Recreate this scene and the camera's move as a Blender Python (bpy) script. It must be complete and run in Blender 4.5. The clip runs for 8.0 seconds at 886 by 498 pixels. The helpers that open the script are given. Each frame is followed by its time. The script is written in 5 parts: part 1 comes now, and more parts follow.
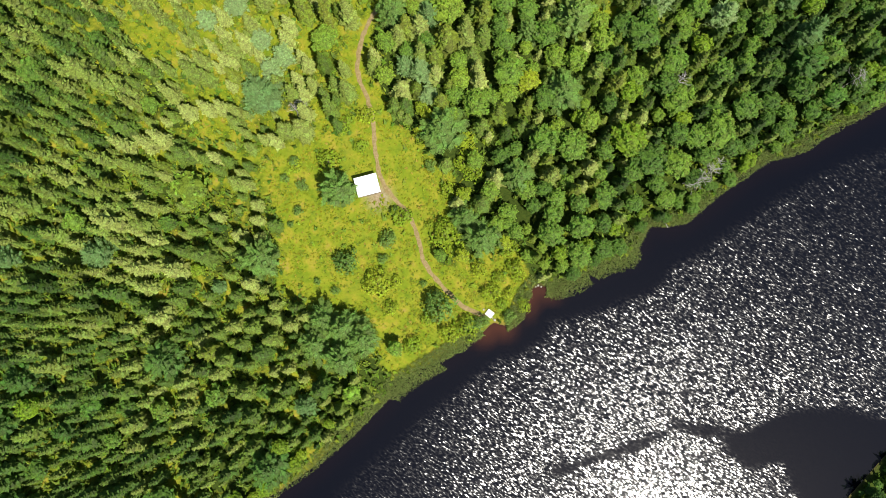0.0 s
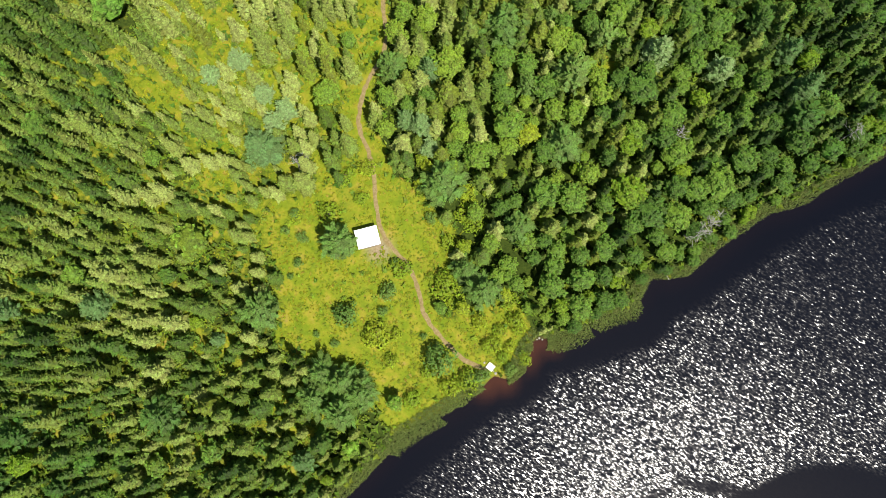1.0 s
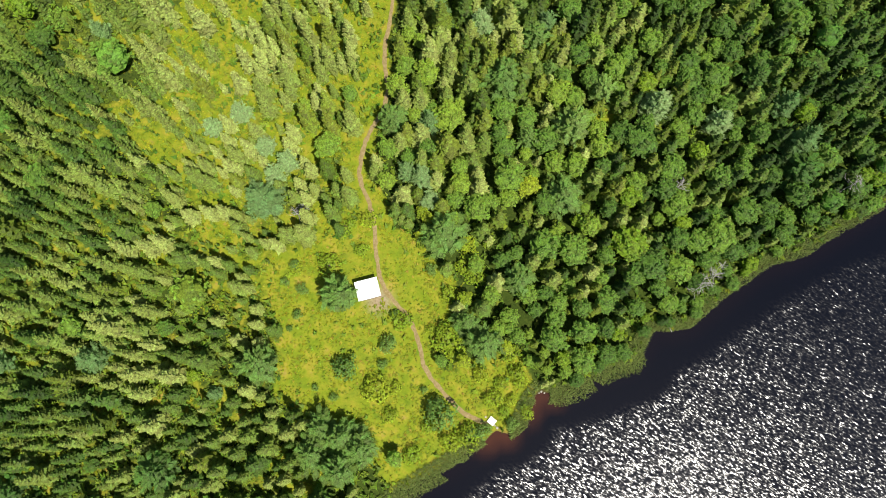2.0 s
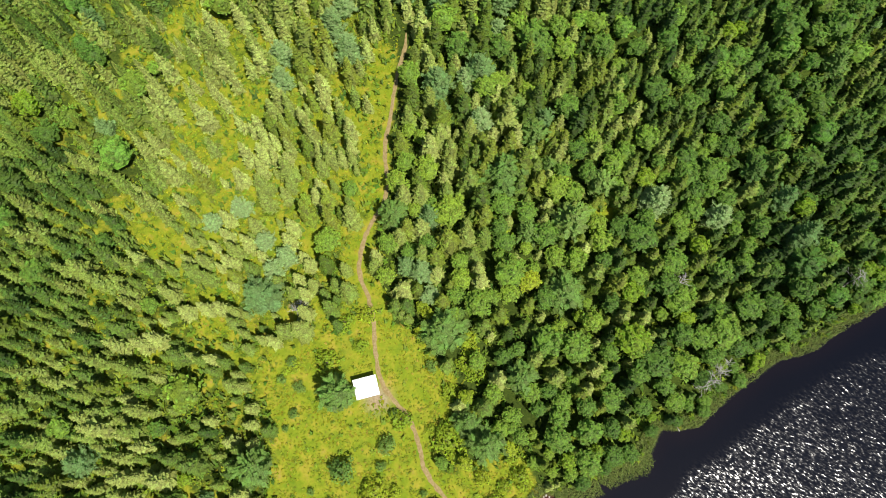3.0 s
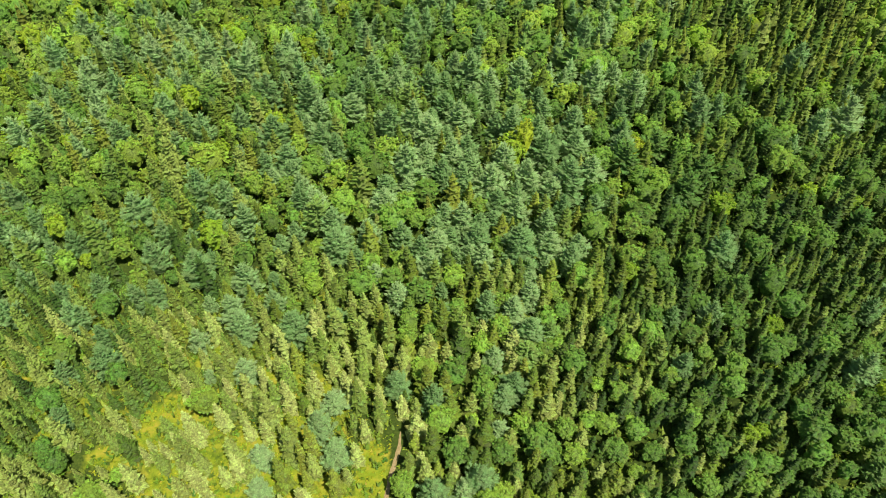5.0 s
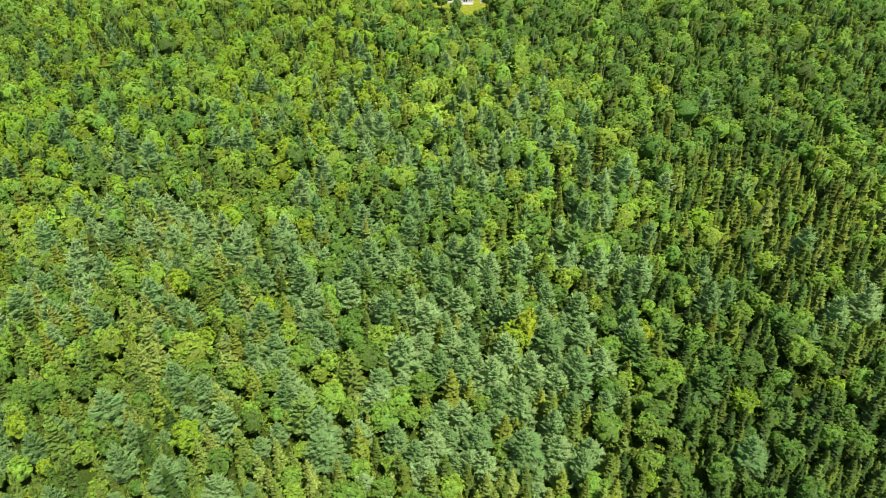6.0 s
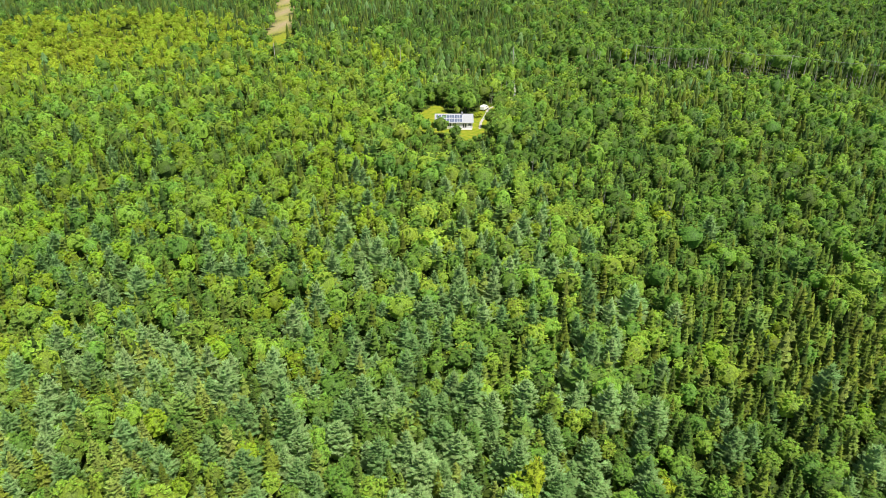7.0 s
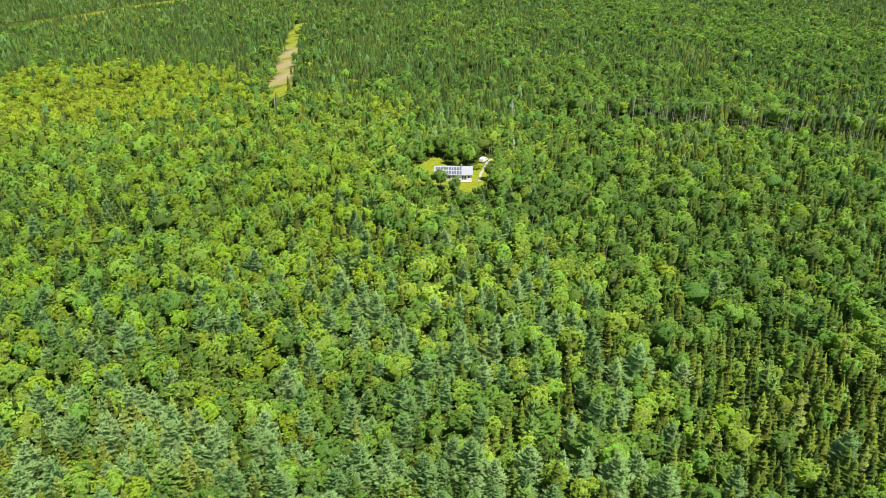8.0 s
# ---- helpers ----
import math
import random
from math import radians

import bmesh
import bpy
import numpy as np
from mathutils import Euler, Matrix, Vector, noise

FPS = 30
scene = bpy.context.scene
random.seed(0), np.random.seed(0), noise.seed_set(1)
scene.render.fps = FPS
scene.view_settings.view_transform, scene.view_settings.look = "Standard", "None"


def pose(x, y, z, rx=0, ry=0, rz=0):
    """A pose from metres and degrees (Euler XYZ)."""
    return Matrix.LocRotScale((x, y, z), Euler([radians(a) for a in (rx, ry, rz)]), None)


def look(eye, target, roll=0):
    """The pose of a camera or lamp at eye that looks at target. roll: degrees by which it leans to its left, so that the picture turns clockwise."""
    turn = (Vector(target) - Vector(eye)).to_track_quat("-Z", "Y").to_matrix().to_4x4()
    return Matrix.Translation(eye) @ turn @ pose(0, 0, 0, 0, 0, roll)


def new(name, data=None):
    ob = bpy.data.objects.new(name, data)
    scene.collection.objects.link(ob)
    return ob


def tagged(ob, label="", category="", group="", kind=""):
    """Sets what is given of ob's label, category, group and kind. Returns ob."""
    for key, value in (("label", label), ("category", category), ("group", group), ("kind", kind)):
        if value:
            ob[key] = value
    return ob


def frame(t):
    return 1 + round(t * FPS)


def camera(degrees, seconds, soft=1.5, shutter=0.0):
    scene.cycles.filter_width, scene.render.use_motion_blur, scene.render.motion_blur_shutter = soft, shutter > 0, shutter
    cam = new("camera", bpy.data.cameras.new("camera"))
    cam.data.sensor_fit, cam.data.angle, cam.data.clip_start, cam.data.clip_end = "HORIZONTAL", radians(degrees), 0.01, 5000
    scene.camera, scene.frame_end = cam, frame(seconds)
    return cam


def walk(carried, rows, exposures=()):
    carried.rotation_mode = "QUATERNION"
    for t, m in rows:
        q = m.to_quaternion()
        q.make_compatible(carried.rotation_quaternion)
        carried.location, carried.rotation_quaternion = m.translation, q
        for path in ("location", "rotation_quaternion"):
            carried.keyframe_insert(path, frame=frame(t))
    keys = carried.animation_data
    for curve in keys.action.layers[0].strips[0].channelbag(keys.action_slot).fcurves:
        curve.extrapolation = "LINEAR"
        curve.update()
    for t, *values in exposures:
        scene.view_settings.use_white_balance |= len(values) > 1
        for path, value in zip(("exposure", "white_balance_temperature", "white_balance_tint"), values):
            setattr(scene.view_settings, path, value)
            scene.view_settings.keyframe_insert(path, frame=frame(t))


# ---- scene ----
from collections import defaultdict

cam = camera(65.2, 8.0, soft=0.6)

PATH = [
    (0, (-0.802, -6.99, 79.922), (-0.807, -6.873, 77.926), -2.1),
    (0.5, (-0.738, -6.246, 79.862), (-0.746, -6.073, 77.87), -2.2),
    (1, (-0.759, -5.575, 79.783), (-0.767, -5.343, 77.796), -1.6),
    (2.3, (-0.831, -3.763, 79.537), (-0.841, -3.377, 77.575), -1.1),
    (2.5, (-0.867, -3.286, 79.513), (-0.875, -2.871, 77.556), -1.0),
    (3, (-0.988, -1.468, 79.305), (-0.995, -0.918, 77.382), -0.5),
    (3.5, (-1.096, 1.506, 78.788), (-1.1, 2.238, 76.927), -0.1),
    (3.9, (-1.161, 4.443, 78.43), (-1.165, 5.337, 76.641), -0.1),
    (4, (-1.15, 5.168, 78.394), (-1.153, 6.1, 76.625), 0.0),
    (4.2, (-1.115, 6.681, 78.258), (-1.117, 7.698, 76.536), 0.1),
    (4.4, (-1.135, 7.979, 78.171), (-1.138, 9.074, 76.498), -0.0),
    (4.5, (-1.152, 8.621, 78.148), (-1.155, 9.75, 76.497), 0.1),
    (5, (-1.113, 12.607, 77.707), (-1.115, 13.915, 76.194), 0.2),
    (5.2, (-1.037, 14.336, 77.582), (-1.041, 15.712, 76.13), 0.1),
    (6.3, (-0.542, 23.634, 76.888), (-0.553, 25.316, 75.806), 0.2),
    (6.5, (-0.581, 25.284, 76.827), (-0.591, 27.006, 75.81), 0.3),
    (7, (-0.788, 28.329, 76.605), (-0.795, 30.11, 75.696), 0.4),
    (7.5, (-0.838, 30.254, 76.455), (-0.845, 32.066, 75.609), 0.5),
    (8, (-1.029, 32.282, 76.486), (-1.033, 34.122, 75.703), 0.6),
]
walk(cam, [(t, look(e, g, r)) for t, e, g, r in PATH], exposures=[(0, 0.47), (2.5, 0.49), (4, 0.6), (6.5, 0.7), (8, 0.72)])

# ---------------------------------------------------------------- light
SUN = Vector((0.28, -0.33, 0.90)).normalized()
world = bpy.data.worlds.new("sky")
scene.world = world
world.use_nodes = True
wn = world.node_tree
sky = wn.nodes.new("ShaderNodeTexSky")
sky.sky_type = "NISHITA"
sky.sun_disc = False
sky.sun_elevation = math.asin(SUN.z)
sky.sun_rotation = math.atan2(SUN.x, SUN.y)
wn.links.new(sky.outputs[0], wn.nodes["Background"].inputs[0])
wn.nodes["Background"].inputs[1].default_value = 0.072
sun_data = bpy.data.lights.new("sun", "SUN")
sun_data.energy, sun_data.angle, sun_data.color = 5.0, radians(0.5), (1.0, 0.95, 0.86)
sun = new("sun", sun_data)
sun.matrix_world = look(SUN * 300, (0, 0, 0))

# ---------------------------------------------------------------- materials


def material(name, base, rough=0.8, spec=0.3):
    """A node material: returns it with its tree and its principled shader."""
    m = bpy.data.materials.new(name)
    m.use_nodes = True
    nt = m.node_tree
    p = nt.nodes["Principled BSDF"]
    p.inputs["Base Color"].default_value = (*base, 1)
    p.inputs["Roughness"].default_value = rough
    p.inputs["Specular IOR Level"].default_value = spec
    return m, nt, p


def ramp(nt, source, stops):
    r = nt.nodes.new("ShaderNodeValToRGB")
    while len(r.color_ramp.elements) < len(stops):
        r.color_ramp.elements.new(0.5)
    for e, (at, col) in zip(r.color_ramp.elements, stops):
        e.position, e.color = at, (*col, 1)
    nt.links.new(source, r.inputs[0])
    return r.outputs[0]


def noise_tex(nt, scale, detail=4, rough=0.6, coords="Object"):
    c = nt.nodes.new("ShaderNodeTexCoord")
    n = nt.nodes.new("ShaderNodeTexNoise")
    n.inputs["Scale"].default_value, n.inputs["Detail"].default_value, n.inputs["Roughness"].default_value = scale, detail, rough
    nt.links.new(c.outputs[coords], n.inputs["Vector"])
    return n.outputs[0]


def mix(nt, fac, a, b, mode="MIX"):
    n = nt.nodes.new("ShaderNodeMix")
    n.data_type, n.blend_type = "RGBA", mode
    for s, v in ((0, fac), (6, a), (7, b)):
        if isinstance(v, (int, float)):
            n.inputs[s].default_value = v
        elif isinstance(v, tuple):
            n.inputs[s].default_value = (*v, 1)
        else:
            nt.links.new(v, n.inputs[s])
    return n.outputs[2]


def math_node(nt, op, a, b=None):
    n = nt.nodes.new("ShaderNodeMath")
    n.operation = op
    for s, v in ((0, a), (1, b)):
        if v is None:
            continue
        if isinstance(v, (int, float)):
            n.inputs[s].default_value = v
        else:
            nt.links.new(v, n.inputs[s])
    return n.outputs[0]


def attribute(nt, name):
    a = nt.nodes.new("ShaderNodeAttribute")
    a.attribute_name = name
    return a.outputs["Fac"]


def bump(nt, p, height, strength, distance=0.05):
    b = nt.nodes.new("ShaderNodeBump")
    b.inputs["Strength"].default_value, b.inputs["Distance"].default_value = strength, distance
    nt.links.new(height, b.inputs["Height"])
    nt.links.new(b.outputs[0], p.inputs["Normal"])


def foliage(name, stops, through_light=0.3, spread=0.6, grainy=0.9, feather=0.0, round_=0.55, clumpy=0.9, grain_size=3.0):
    """Leaves or needles: a hue for each tree (its tint, or its own colour value), an uneven value for each spray, some light let through."""
    m, nt, p = material(name, stops[0][1], 0.62, 0.22)
    info = nt.nodes.new("ShaderNodeObjectInfo")
    geo = nt.nodes.new("ShaderNodeNewGeometry")
    shade = nt.nodes.new("ShaderNodeSeparateColor")
    nt.links.new(info.outputs["Color"], shade.inputs[0])
    tone = math_node(nt, "ADD", attribute(nt, "tint"), shade.outputs[0])
    col = ramp(nt, tone, stops)
    island = geo.outputs["Random Per Island"]
    light = math_node(nt, "ADD", math_node(nt, "MULTIPLY", island, spread), 1.0 - spread * 0.5)
    hsv = nt.nodes.new("ShaderNodeHueSaturation")
    nt.links.new(col, hsv.inputs["Color"])
    nt.links.new(light, hsv.inputs["Value"])
    nt.links.new(math_node(nt, "ADD", math_node(nt, "MULTIPLY", island, 0.03), 0.485), hsv.inputs["Hue"])
    # the light and dark of leaf clumps is put into the colour as random grain
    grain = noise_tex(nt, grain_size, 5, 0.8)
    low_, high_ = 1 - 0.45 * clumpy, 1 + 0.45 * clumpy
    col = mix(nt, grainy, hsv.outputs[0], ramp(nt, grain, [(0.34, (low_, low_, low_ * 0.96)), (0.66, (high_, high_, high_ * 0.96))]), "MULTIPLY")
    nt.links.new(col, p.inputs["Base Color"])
    p.inputs["Diffuse Roughness"].default_value = 1.0
    out = nt.nodes.new("ShaderNodeAttribute")
    out.attribute_name = "outward"
    turn_to = nt.nodes.new("ShaderNodeVectorTransform")
    turn_to.vector_type, turn_to.convert_from, turn_to.convert_to = "NORMAL", "OBJECT", "WORLD"
    nt.links.new(out.outputs["Vector"], turn_to.inputs[0])
    both = nt.nodes.new("ShaderNodeMix")
    both.data_type = "VECTOR"
    both.inputs[0].default_value = round_
    nt.links.new(geo.outputs["Normal"], both.inputs[4])
    nt.links.new(turn_to.outputs[0], both.inputs[5])
    unit = nt.nodes.new("ShaderNodeVectorMath")
    unit.operation = "NORMALIZE"
    nt.links.new(both.outputs[1], unit.inputs[0])
    nt.links.new(unit.outputs[0], p.inputs["Normal"])
    t = nt.nodes.new("ShaderNodeBsdfTranslucent")
    nt.links.new(mix(nt, 1.0, col, (1.12, 1.2, 0.62), "MULTIPLY"), t.inputs[0])
    s = nt.nodes.new("ShaderNodeMixShader")
    s.inputs[0].default_value = through_light
    nt.links.new(p.outputs[0], s.inputs[1])
    nt.links.new(t.outputs[0], s.inputs[2])
    if feather:
        # sprays fray into single needles and leaves towards their rims
        size_ = nt.nodes.new("ShaderNodeVectorMath")
        size_.operation = "LENGTH"
        nt.links.new(out.outputs["Vector"], size_.inputs[0])
        fray = math_node(nt, "MULTIPLY", math_node(nt, "SUBTRACT", 1.0, size_.outputs["Value"]), feather)
        solid = math_node(nt, "GREATER_THAN", noise_tex(nt, 8.0, 2, 0.7), math_node(nt, "ADD", fray, 0.18))
        gap_ = nt.nodes.new("ShaderNodeBsdfTransparent")
        cut_ = nt.nodes.new("ShaderNodeMixShader")
        nt.links.new(solid, cut_.inputs[0])
        nt.links.new(gap_.outputs[0], cut_.inputs[1])
        nt.links.new(s.outputs[0], cut_.inputs[2])
        s = cut_
    nt.links.new(s.outputs[0], nt.nodes["Material Output"].inputs[0])
    return m


# the palest spruce stop also carries the brightness of the antisolar hot spot
M_SPRUCE = foliage("spruce_needles", [(0.0, (0.095, 0.17, 0.026)), (0.35, (0.185, 0.265, 0.042)), (0.7, (0.265, 0.325, 0.07)), (1.0, (0.36, 0.415, 0.115))], 0.4, 0.65, 0.95, 0.4, 0.55, 1.35, 3.6)
M_FIR = foliage("dark_needles", [(0.0, (0.055, 0.11, 0.017)), (0.5, (0.135, 0.2, 0.022)), (1.0, (0.225, 0.28, 0.034))], 0.4, 0.65, 0.95, 0.4, 0.55, 1.35, 3.6)
M_PINE = foliage("pine_needles", [(0.0, (0.085, 0.18, 0.03)), (0.5, (0.145, 0.255, 0.05)), (1.0, (0.2, 0.31, 0.065))], 0.38, 0.6, 0.9, 0.55, 0.55, 1.2, 3.6)
M_LARCH = foliage("larch_needles", [(0.0, (0.17, 0.295, 0.095)), (0.5, (0.24, 0.375, 0.135)), (1.0, (0.33, 0.455, 0.19))], 0.5, 0.4, 0.9, 0.6, 0.55, 1.2, 3.6)
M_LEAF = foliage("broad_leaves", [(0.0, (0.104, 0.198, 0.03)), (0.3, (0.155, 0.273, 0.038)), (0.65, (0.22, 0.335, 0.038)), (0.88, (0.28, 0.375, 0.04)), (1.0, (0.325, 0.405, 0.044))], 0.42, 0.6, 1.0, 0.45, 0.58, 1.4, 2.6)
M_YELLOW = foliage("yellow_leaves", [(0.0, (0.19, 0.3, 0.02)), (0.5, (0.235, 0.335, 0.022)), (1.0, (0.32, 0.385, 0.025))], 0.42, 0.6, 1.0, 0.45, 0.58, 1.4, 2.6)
M_SHRUB = foliage("shrub_leaves", [(0.0, (0.12, 0.23, 0.02)), (0.5, (0.22, 0.32, 0.022)), (1.0, (0.31, 0.38, 0.025))], 0.3, 0.6, 0.5)
M_HERB = foliage("meadow_herbs", [(0.0, (0.17, 0.25, 0.012)), (0.4, (0.255, 0.3, 0.014)), (0.8, (0.35, 0.335, 0.018)), (1.0, (0.39, 0.31, 0.05))], 0.4, 0.5, 0.5)
M_REED = foliage("reed_blades", [(0.0, (0.12, 0.18, 0.035)), (0.5, (0.18, 0.235, 0.05)), (1.0, (0.25, 0.27, 0.09))], 0.2)
M_UNDER = foliage("undergrowth_leaves", [(0.0, (0.07, 0.15, 0.014)), (0.5, (0.15, 0.235, 0.018)), (1.0, (0.26, 0.31, 0.025))], 0.3)

M_BARK, nt, p = material("bark", (0.13, 0.10, 0.08), 0.9)
nt.links.new(ramp(nt, noise_tex(nt, 6), [(0.3, (0.07, 0.055, 0.045)), (0.7, (0.2, 0.17, 0.14))]), p.inputs["Base Color"])
M_PALEBARK, nt, p = material("pale_bark", (0.5, 0.47, 0.43), 0.85)
nt.links.new(ramp(nt, noise_tex(nt, 5), [(0.35, (0.2, 0.18, 0.16)), (0.6, (0.42, 0.4, 0.36))]), p.inputs["Base Color"])

M_GROUND, nt, p = material("ground", (0.1, 0.1, 0.04), 0.95, 0.1)
fine, coarse, mid = noise_tex(nt, 3.5, 6, 0.7), noise_tex(nt, 0.12, 3), noise_tex(nt, 0.6, 4)
grass = ramp(nt, mid, [(0.3, (0.11, 0.17, 0.012)), (0.5, (0.18, 0.22, 0.015)), (0.64, (0.25, 0.24, 0.024)), (0.78, (0.26, 0.2, 0.06))])
grass = mix(nt, 0.6, grass, mix(nt, fine, (0.45, 0.45, 0.4), (1.55, 1.5, 1.4)), "MULTIPLY")
grass = mix(nt, 0.5, grass, ramp(nt, noise_tex(nt, 0.35, 3), [(0.36, (0.7, 0.85, 0.6)), (0.5, (1, 1, 1)), (0.66, (1.15, 0.95, 1.5))]), "MULTIPLY")
litter = ramp(nt, fine, [(0.3, (0.016, 0.03, 0.005)), (0.55, (0.045, 0.068, 0.011)), (0.8, (0.085, 0.09, 0.02))])
litter = mix(nt, 0.5, litter, ramp(nt, coarse, [(0.35, (0.5, 0.55, 0.4)), (0.65, (1.4, 1.4, 1.0))]), "MULTIPLY")
soil = ramp(nt, fine, [(0.3, (0.2, 0.13, 0.09)), (0.7, (0.38, 0.29, 0.22))])
edge = math_node(nt, "ADD", attribute(nt, "meadow"), math_node(nt, "MULTIPLY", math_node(nt, "SUBTRACT", mid, 0.5), 1.2))
edge = ramp(nt, edge, [(0.35, (0, 0, 0)), (0.65, (1, 1, 1))])
land = mix(nt, edge, litter, grass)
land = mix(nt, attribute(nt, "bare"), land, soil)
mud = ramp(nt, fine, [(0.3, (0.06, 0.035, 0.018)), (0.7, (0.14, 0.08, 0.045))])
land = mix(nt, attribute(nt, "wet"), land, mud)
nt.links.new(land, p.inputs["Base Color"])
bump(nt, p, fine, 0.6, 0.1)

M_PATH, nt, p = material("trodden_soil", (0.4, 0.3, 0.22), 0.95, 0.1)
f1 = noise_tex(nt, 4.0, 6, 0.7)
nt.links.new(ramp(nt, f1, [(0.25, (0.15, 0.12, 0.04)), (0.5, (0.24, 0.18, 0.08)), (0.75, (0.33, 0.26, 0.14))]), p.inputs["Base Color"])
bump(nt, p, f1, 0.5, 0.05)

M_WATER, nt, p = material("lake_water", (0.002, 0.0025, 0.0045), 0.1, 0.7)
p.inputs["IOR"].default_value = 1.33
nt.links.new(mix(nt, attribute(nt, "shallow"), (0.002, 0.0022, 0.0045), (0.055, 0.019, 0.010)), p.inputs["Base Color"])
tc = nt.nodes.new("ShaderNodeTexCoord")
mp = nt.nodes.new("ShaderNodeMapping")
mp.vector_type = "TEXTURE"
mp.inputs["Rotation"].default_value = (0, 0, radians(-32))
mp.inputs["Scale"].default_value = (1.7, 0.75, 1.0)
nt.links.new(tc.outputs["Object"], mp.inputs[0])
n = nt.nodes.new("ShaderNodeTexNoise")
n.inputs["Scale"].default_value, n.inputs["Detail"].default_value, n.inputs["Roughness"].default_value = 3.9, 1.5, 0.5
nt.links.new(mp.outputs[0], n.inputs["Vector"])
waves, tilt_ = nt.nodes.new("ShaderNodeSeparateColor"), nt.nodes.new("ShaderNodeCombineXYZ")
nt.links.new(n.outputs["Color"], waves.inputs[0])
steep = math_node(nt, "MULTIPLY", attribute(nt, "ripple"), 0.82)
for channel, axis in ((0, 0), (1, 1)):
    nt.links.new(math_node(nt, "MULTIPLY", math_node(nt, "SUBTRACT", waves.outputs[channel], 0.5), steep), tilt_.inputs[axis])
tilt_.inputs[2].default_value = 1.0
facet = nt.nodes.new("ShaderNodeVectorMath")
facet.operation = "NORMALIZE"
nt.links.new(tilt_.outputs[0], facet.inputs[0])
nt.links.new(facet.outputs[0], p.inputs["Normal"])
nt.links.new(math_node(nt, "ADD", math_node(nt, "MULTIPLY", attribute(nt, "ripple"), 0.17), 0.05), p.inputs["Roughness"])


def plain(name, base, rough=0.6, spec=0.4, scale=3.0, amount=0.25):
    """Paint, sheet or wood with light wear."""
    m, nt, p = material(name, base, rough, spec)
    n = noise_tex(nt, scale, 6)
    nt.links.new(mix(nt, amount, base, mix(nt, n, (0.4, 0.4, 0.4), (1.5, 1.5, 1.5)), "MULTIPLY"), p.inputs["Base Color"])
    bump(nt, p, n, 0.15, 0.02)
    return m


M_WHITE = plain("white_sheet_roof", (0.82, 0.82, 0.80), 0.45, 0.4, 2.0, 0.12)
M_WOOD = plain("weathered_wood", (0.33, 0.27, 0.2), 0.85, 0.2, 5.0, 0.4)
M_PALEWOOD = plain("bleached_wood", (0.45, 0.42, 0.37), 0.8, 0.2, 5.0, 0.3)
M_SIDING = plain("pale_siding", (0.62, 0.63, 0.62), 0.6, 0.3, 1.5, 0.2)
M_TRIM = plain("white_trim", (0.8, 0.8, 0.78), 0.5)
M_ROOF = plain("grey_shingles", (0.3, 0.31, 0.32), 0.85, 0.2, 2.5, 0.3)
M_PANEL = plain("solar_glass", (0.10, 0.12, 0.17), 0.12, 0.6, 1.0, 0.1)
M_ALU = plain("aluminium", (0.65, 0.66, 0.68), 0.35, 0.6, 3.0, 0.1)
M_GLASS = plain("window_glass", (0.05, 0.06, 0.07), 0.08, 0.6, 1.0, 0.1)
M_GRAVEL = plain("gravel", (0.36, 0.34, 0.29), 0.95, 0.1, 1.5, 0.4)
M_DARK = plain("dark_rubber", (0.03, 0.03, 0.03), 0.7)
M_WIRE = plain("wire", (0.25, 0.25, 0.25), 0.5)

# ---------------------------------------------------------------- plan
SHORE = [(-90, -78), (-40, -45.5), (-24, -33.5), (-15.4, -27.4), (-12.6, -24.6), (-10.1, -22.4), (-8.2, -20.5), (-6.3, -18.3), (-3.8, -16.7), (-1.5, -15.4),
         (0.1, -14.4), (2.6, -12.8), (4.1, -11.9), (4.7, -11.0), (6.5, -11.4), (7.9, -10.2), (8.8, -8.0), (9.8, -6.7), (12.0, -7.0), (15.0, -5.7), (17.9, -4.0),
         (20.5, -3.1), (21.9, -1.1), (22.9, 0.5), (24.8, 0.4), (27.1, 1.2), (29.4, 2.9), (32.1, 4.9), (35.5, 7.5), (39.5, 9.0), (42.8, 10.6), (46.2, 12.6),
         (50.8, 15.3), (64, 25), (90, 43), (150, 78)]
FAR_SHORE = [(172, 50), (60, -17.5), (50, -24.5), (44.5, -30.5), (30, -41), (-10, -70), (-64, -104)]
LAKE = np.array(SHORE + FAR_SHORE, float)
CLEARING = np.array([(-7, -17.5), (-9.6, -13), (-13, -10.4), (-19.0, -7.6), (-20.4, -4.5), (-20.0, 0.5), (-21.5, 3.0), (-21.0, 6.9), (-21.8, 8.9), (-15.9, 10.2),
                     (-13.3, 10.9), (-11.2, 14.3), (-10.9, 16.4), (-12.6, 19.8), (-12.7, 23.4), (-9.7, 24.8), (-9.6, 18), (-7.5, 14.3), (-4.8, 11.6), (-3.1, 9.6),
                     (-0.1, 7.0), (0.5, 3.8), (-0.1, 1.8), (-2.4, -0.1), (-1.4, -3.2), (1.1, -3.6), (4.0, -3.4), (6.5, -1.5), (8.6, -2.5), (9.3, -6.5), (7, -10), (4.9, -11), (0, -15)], float)
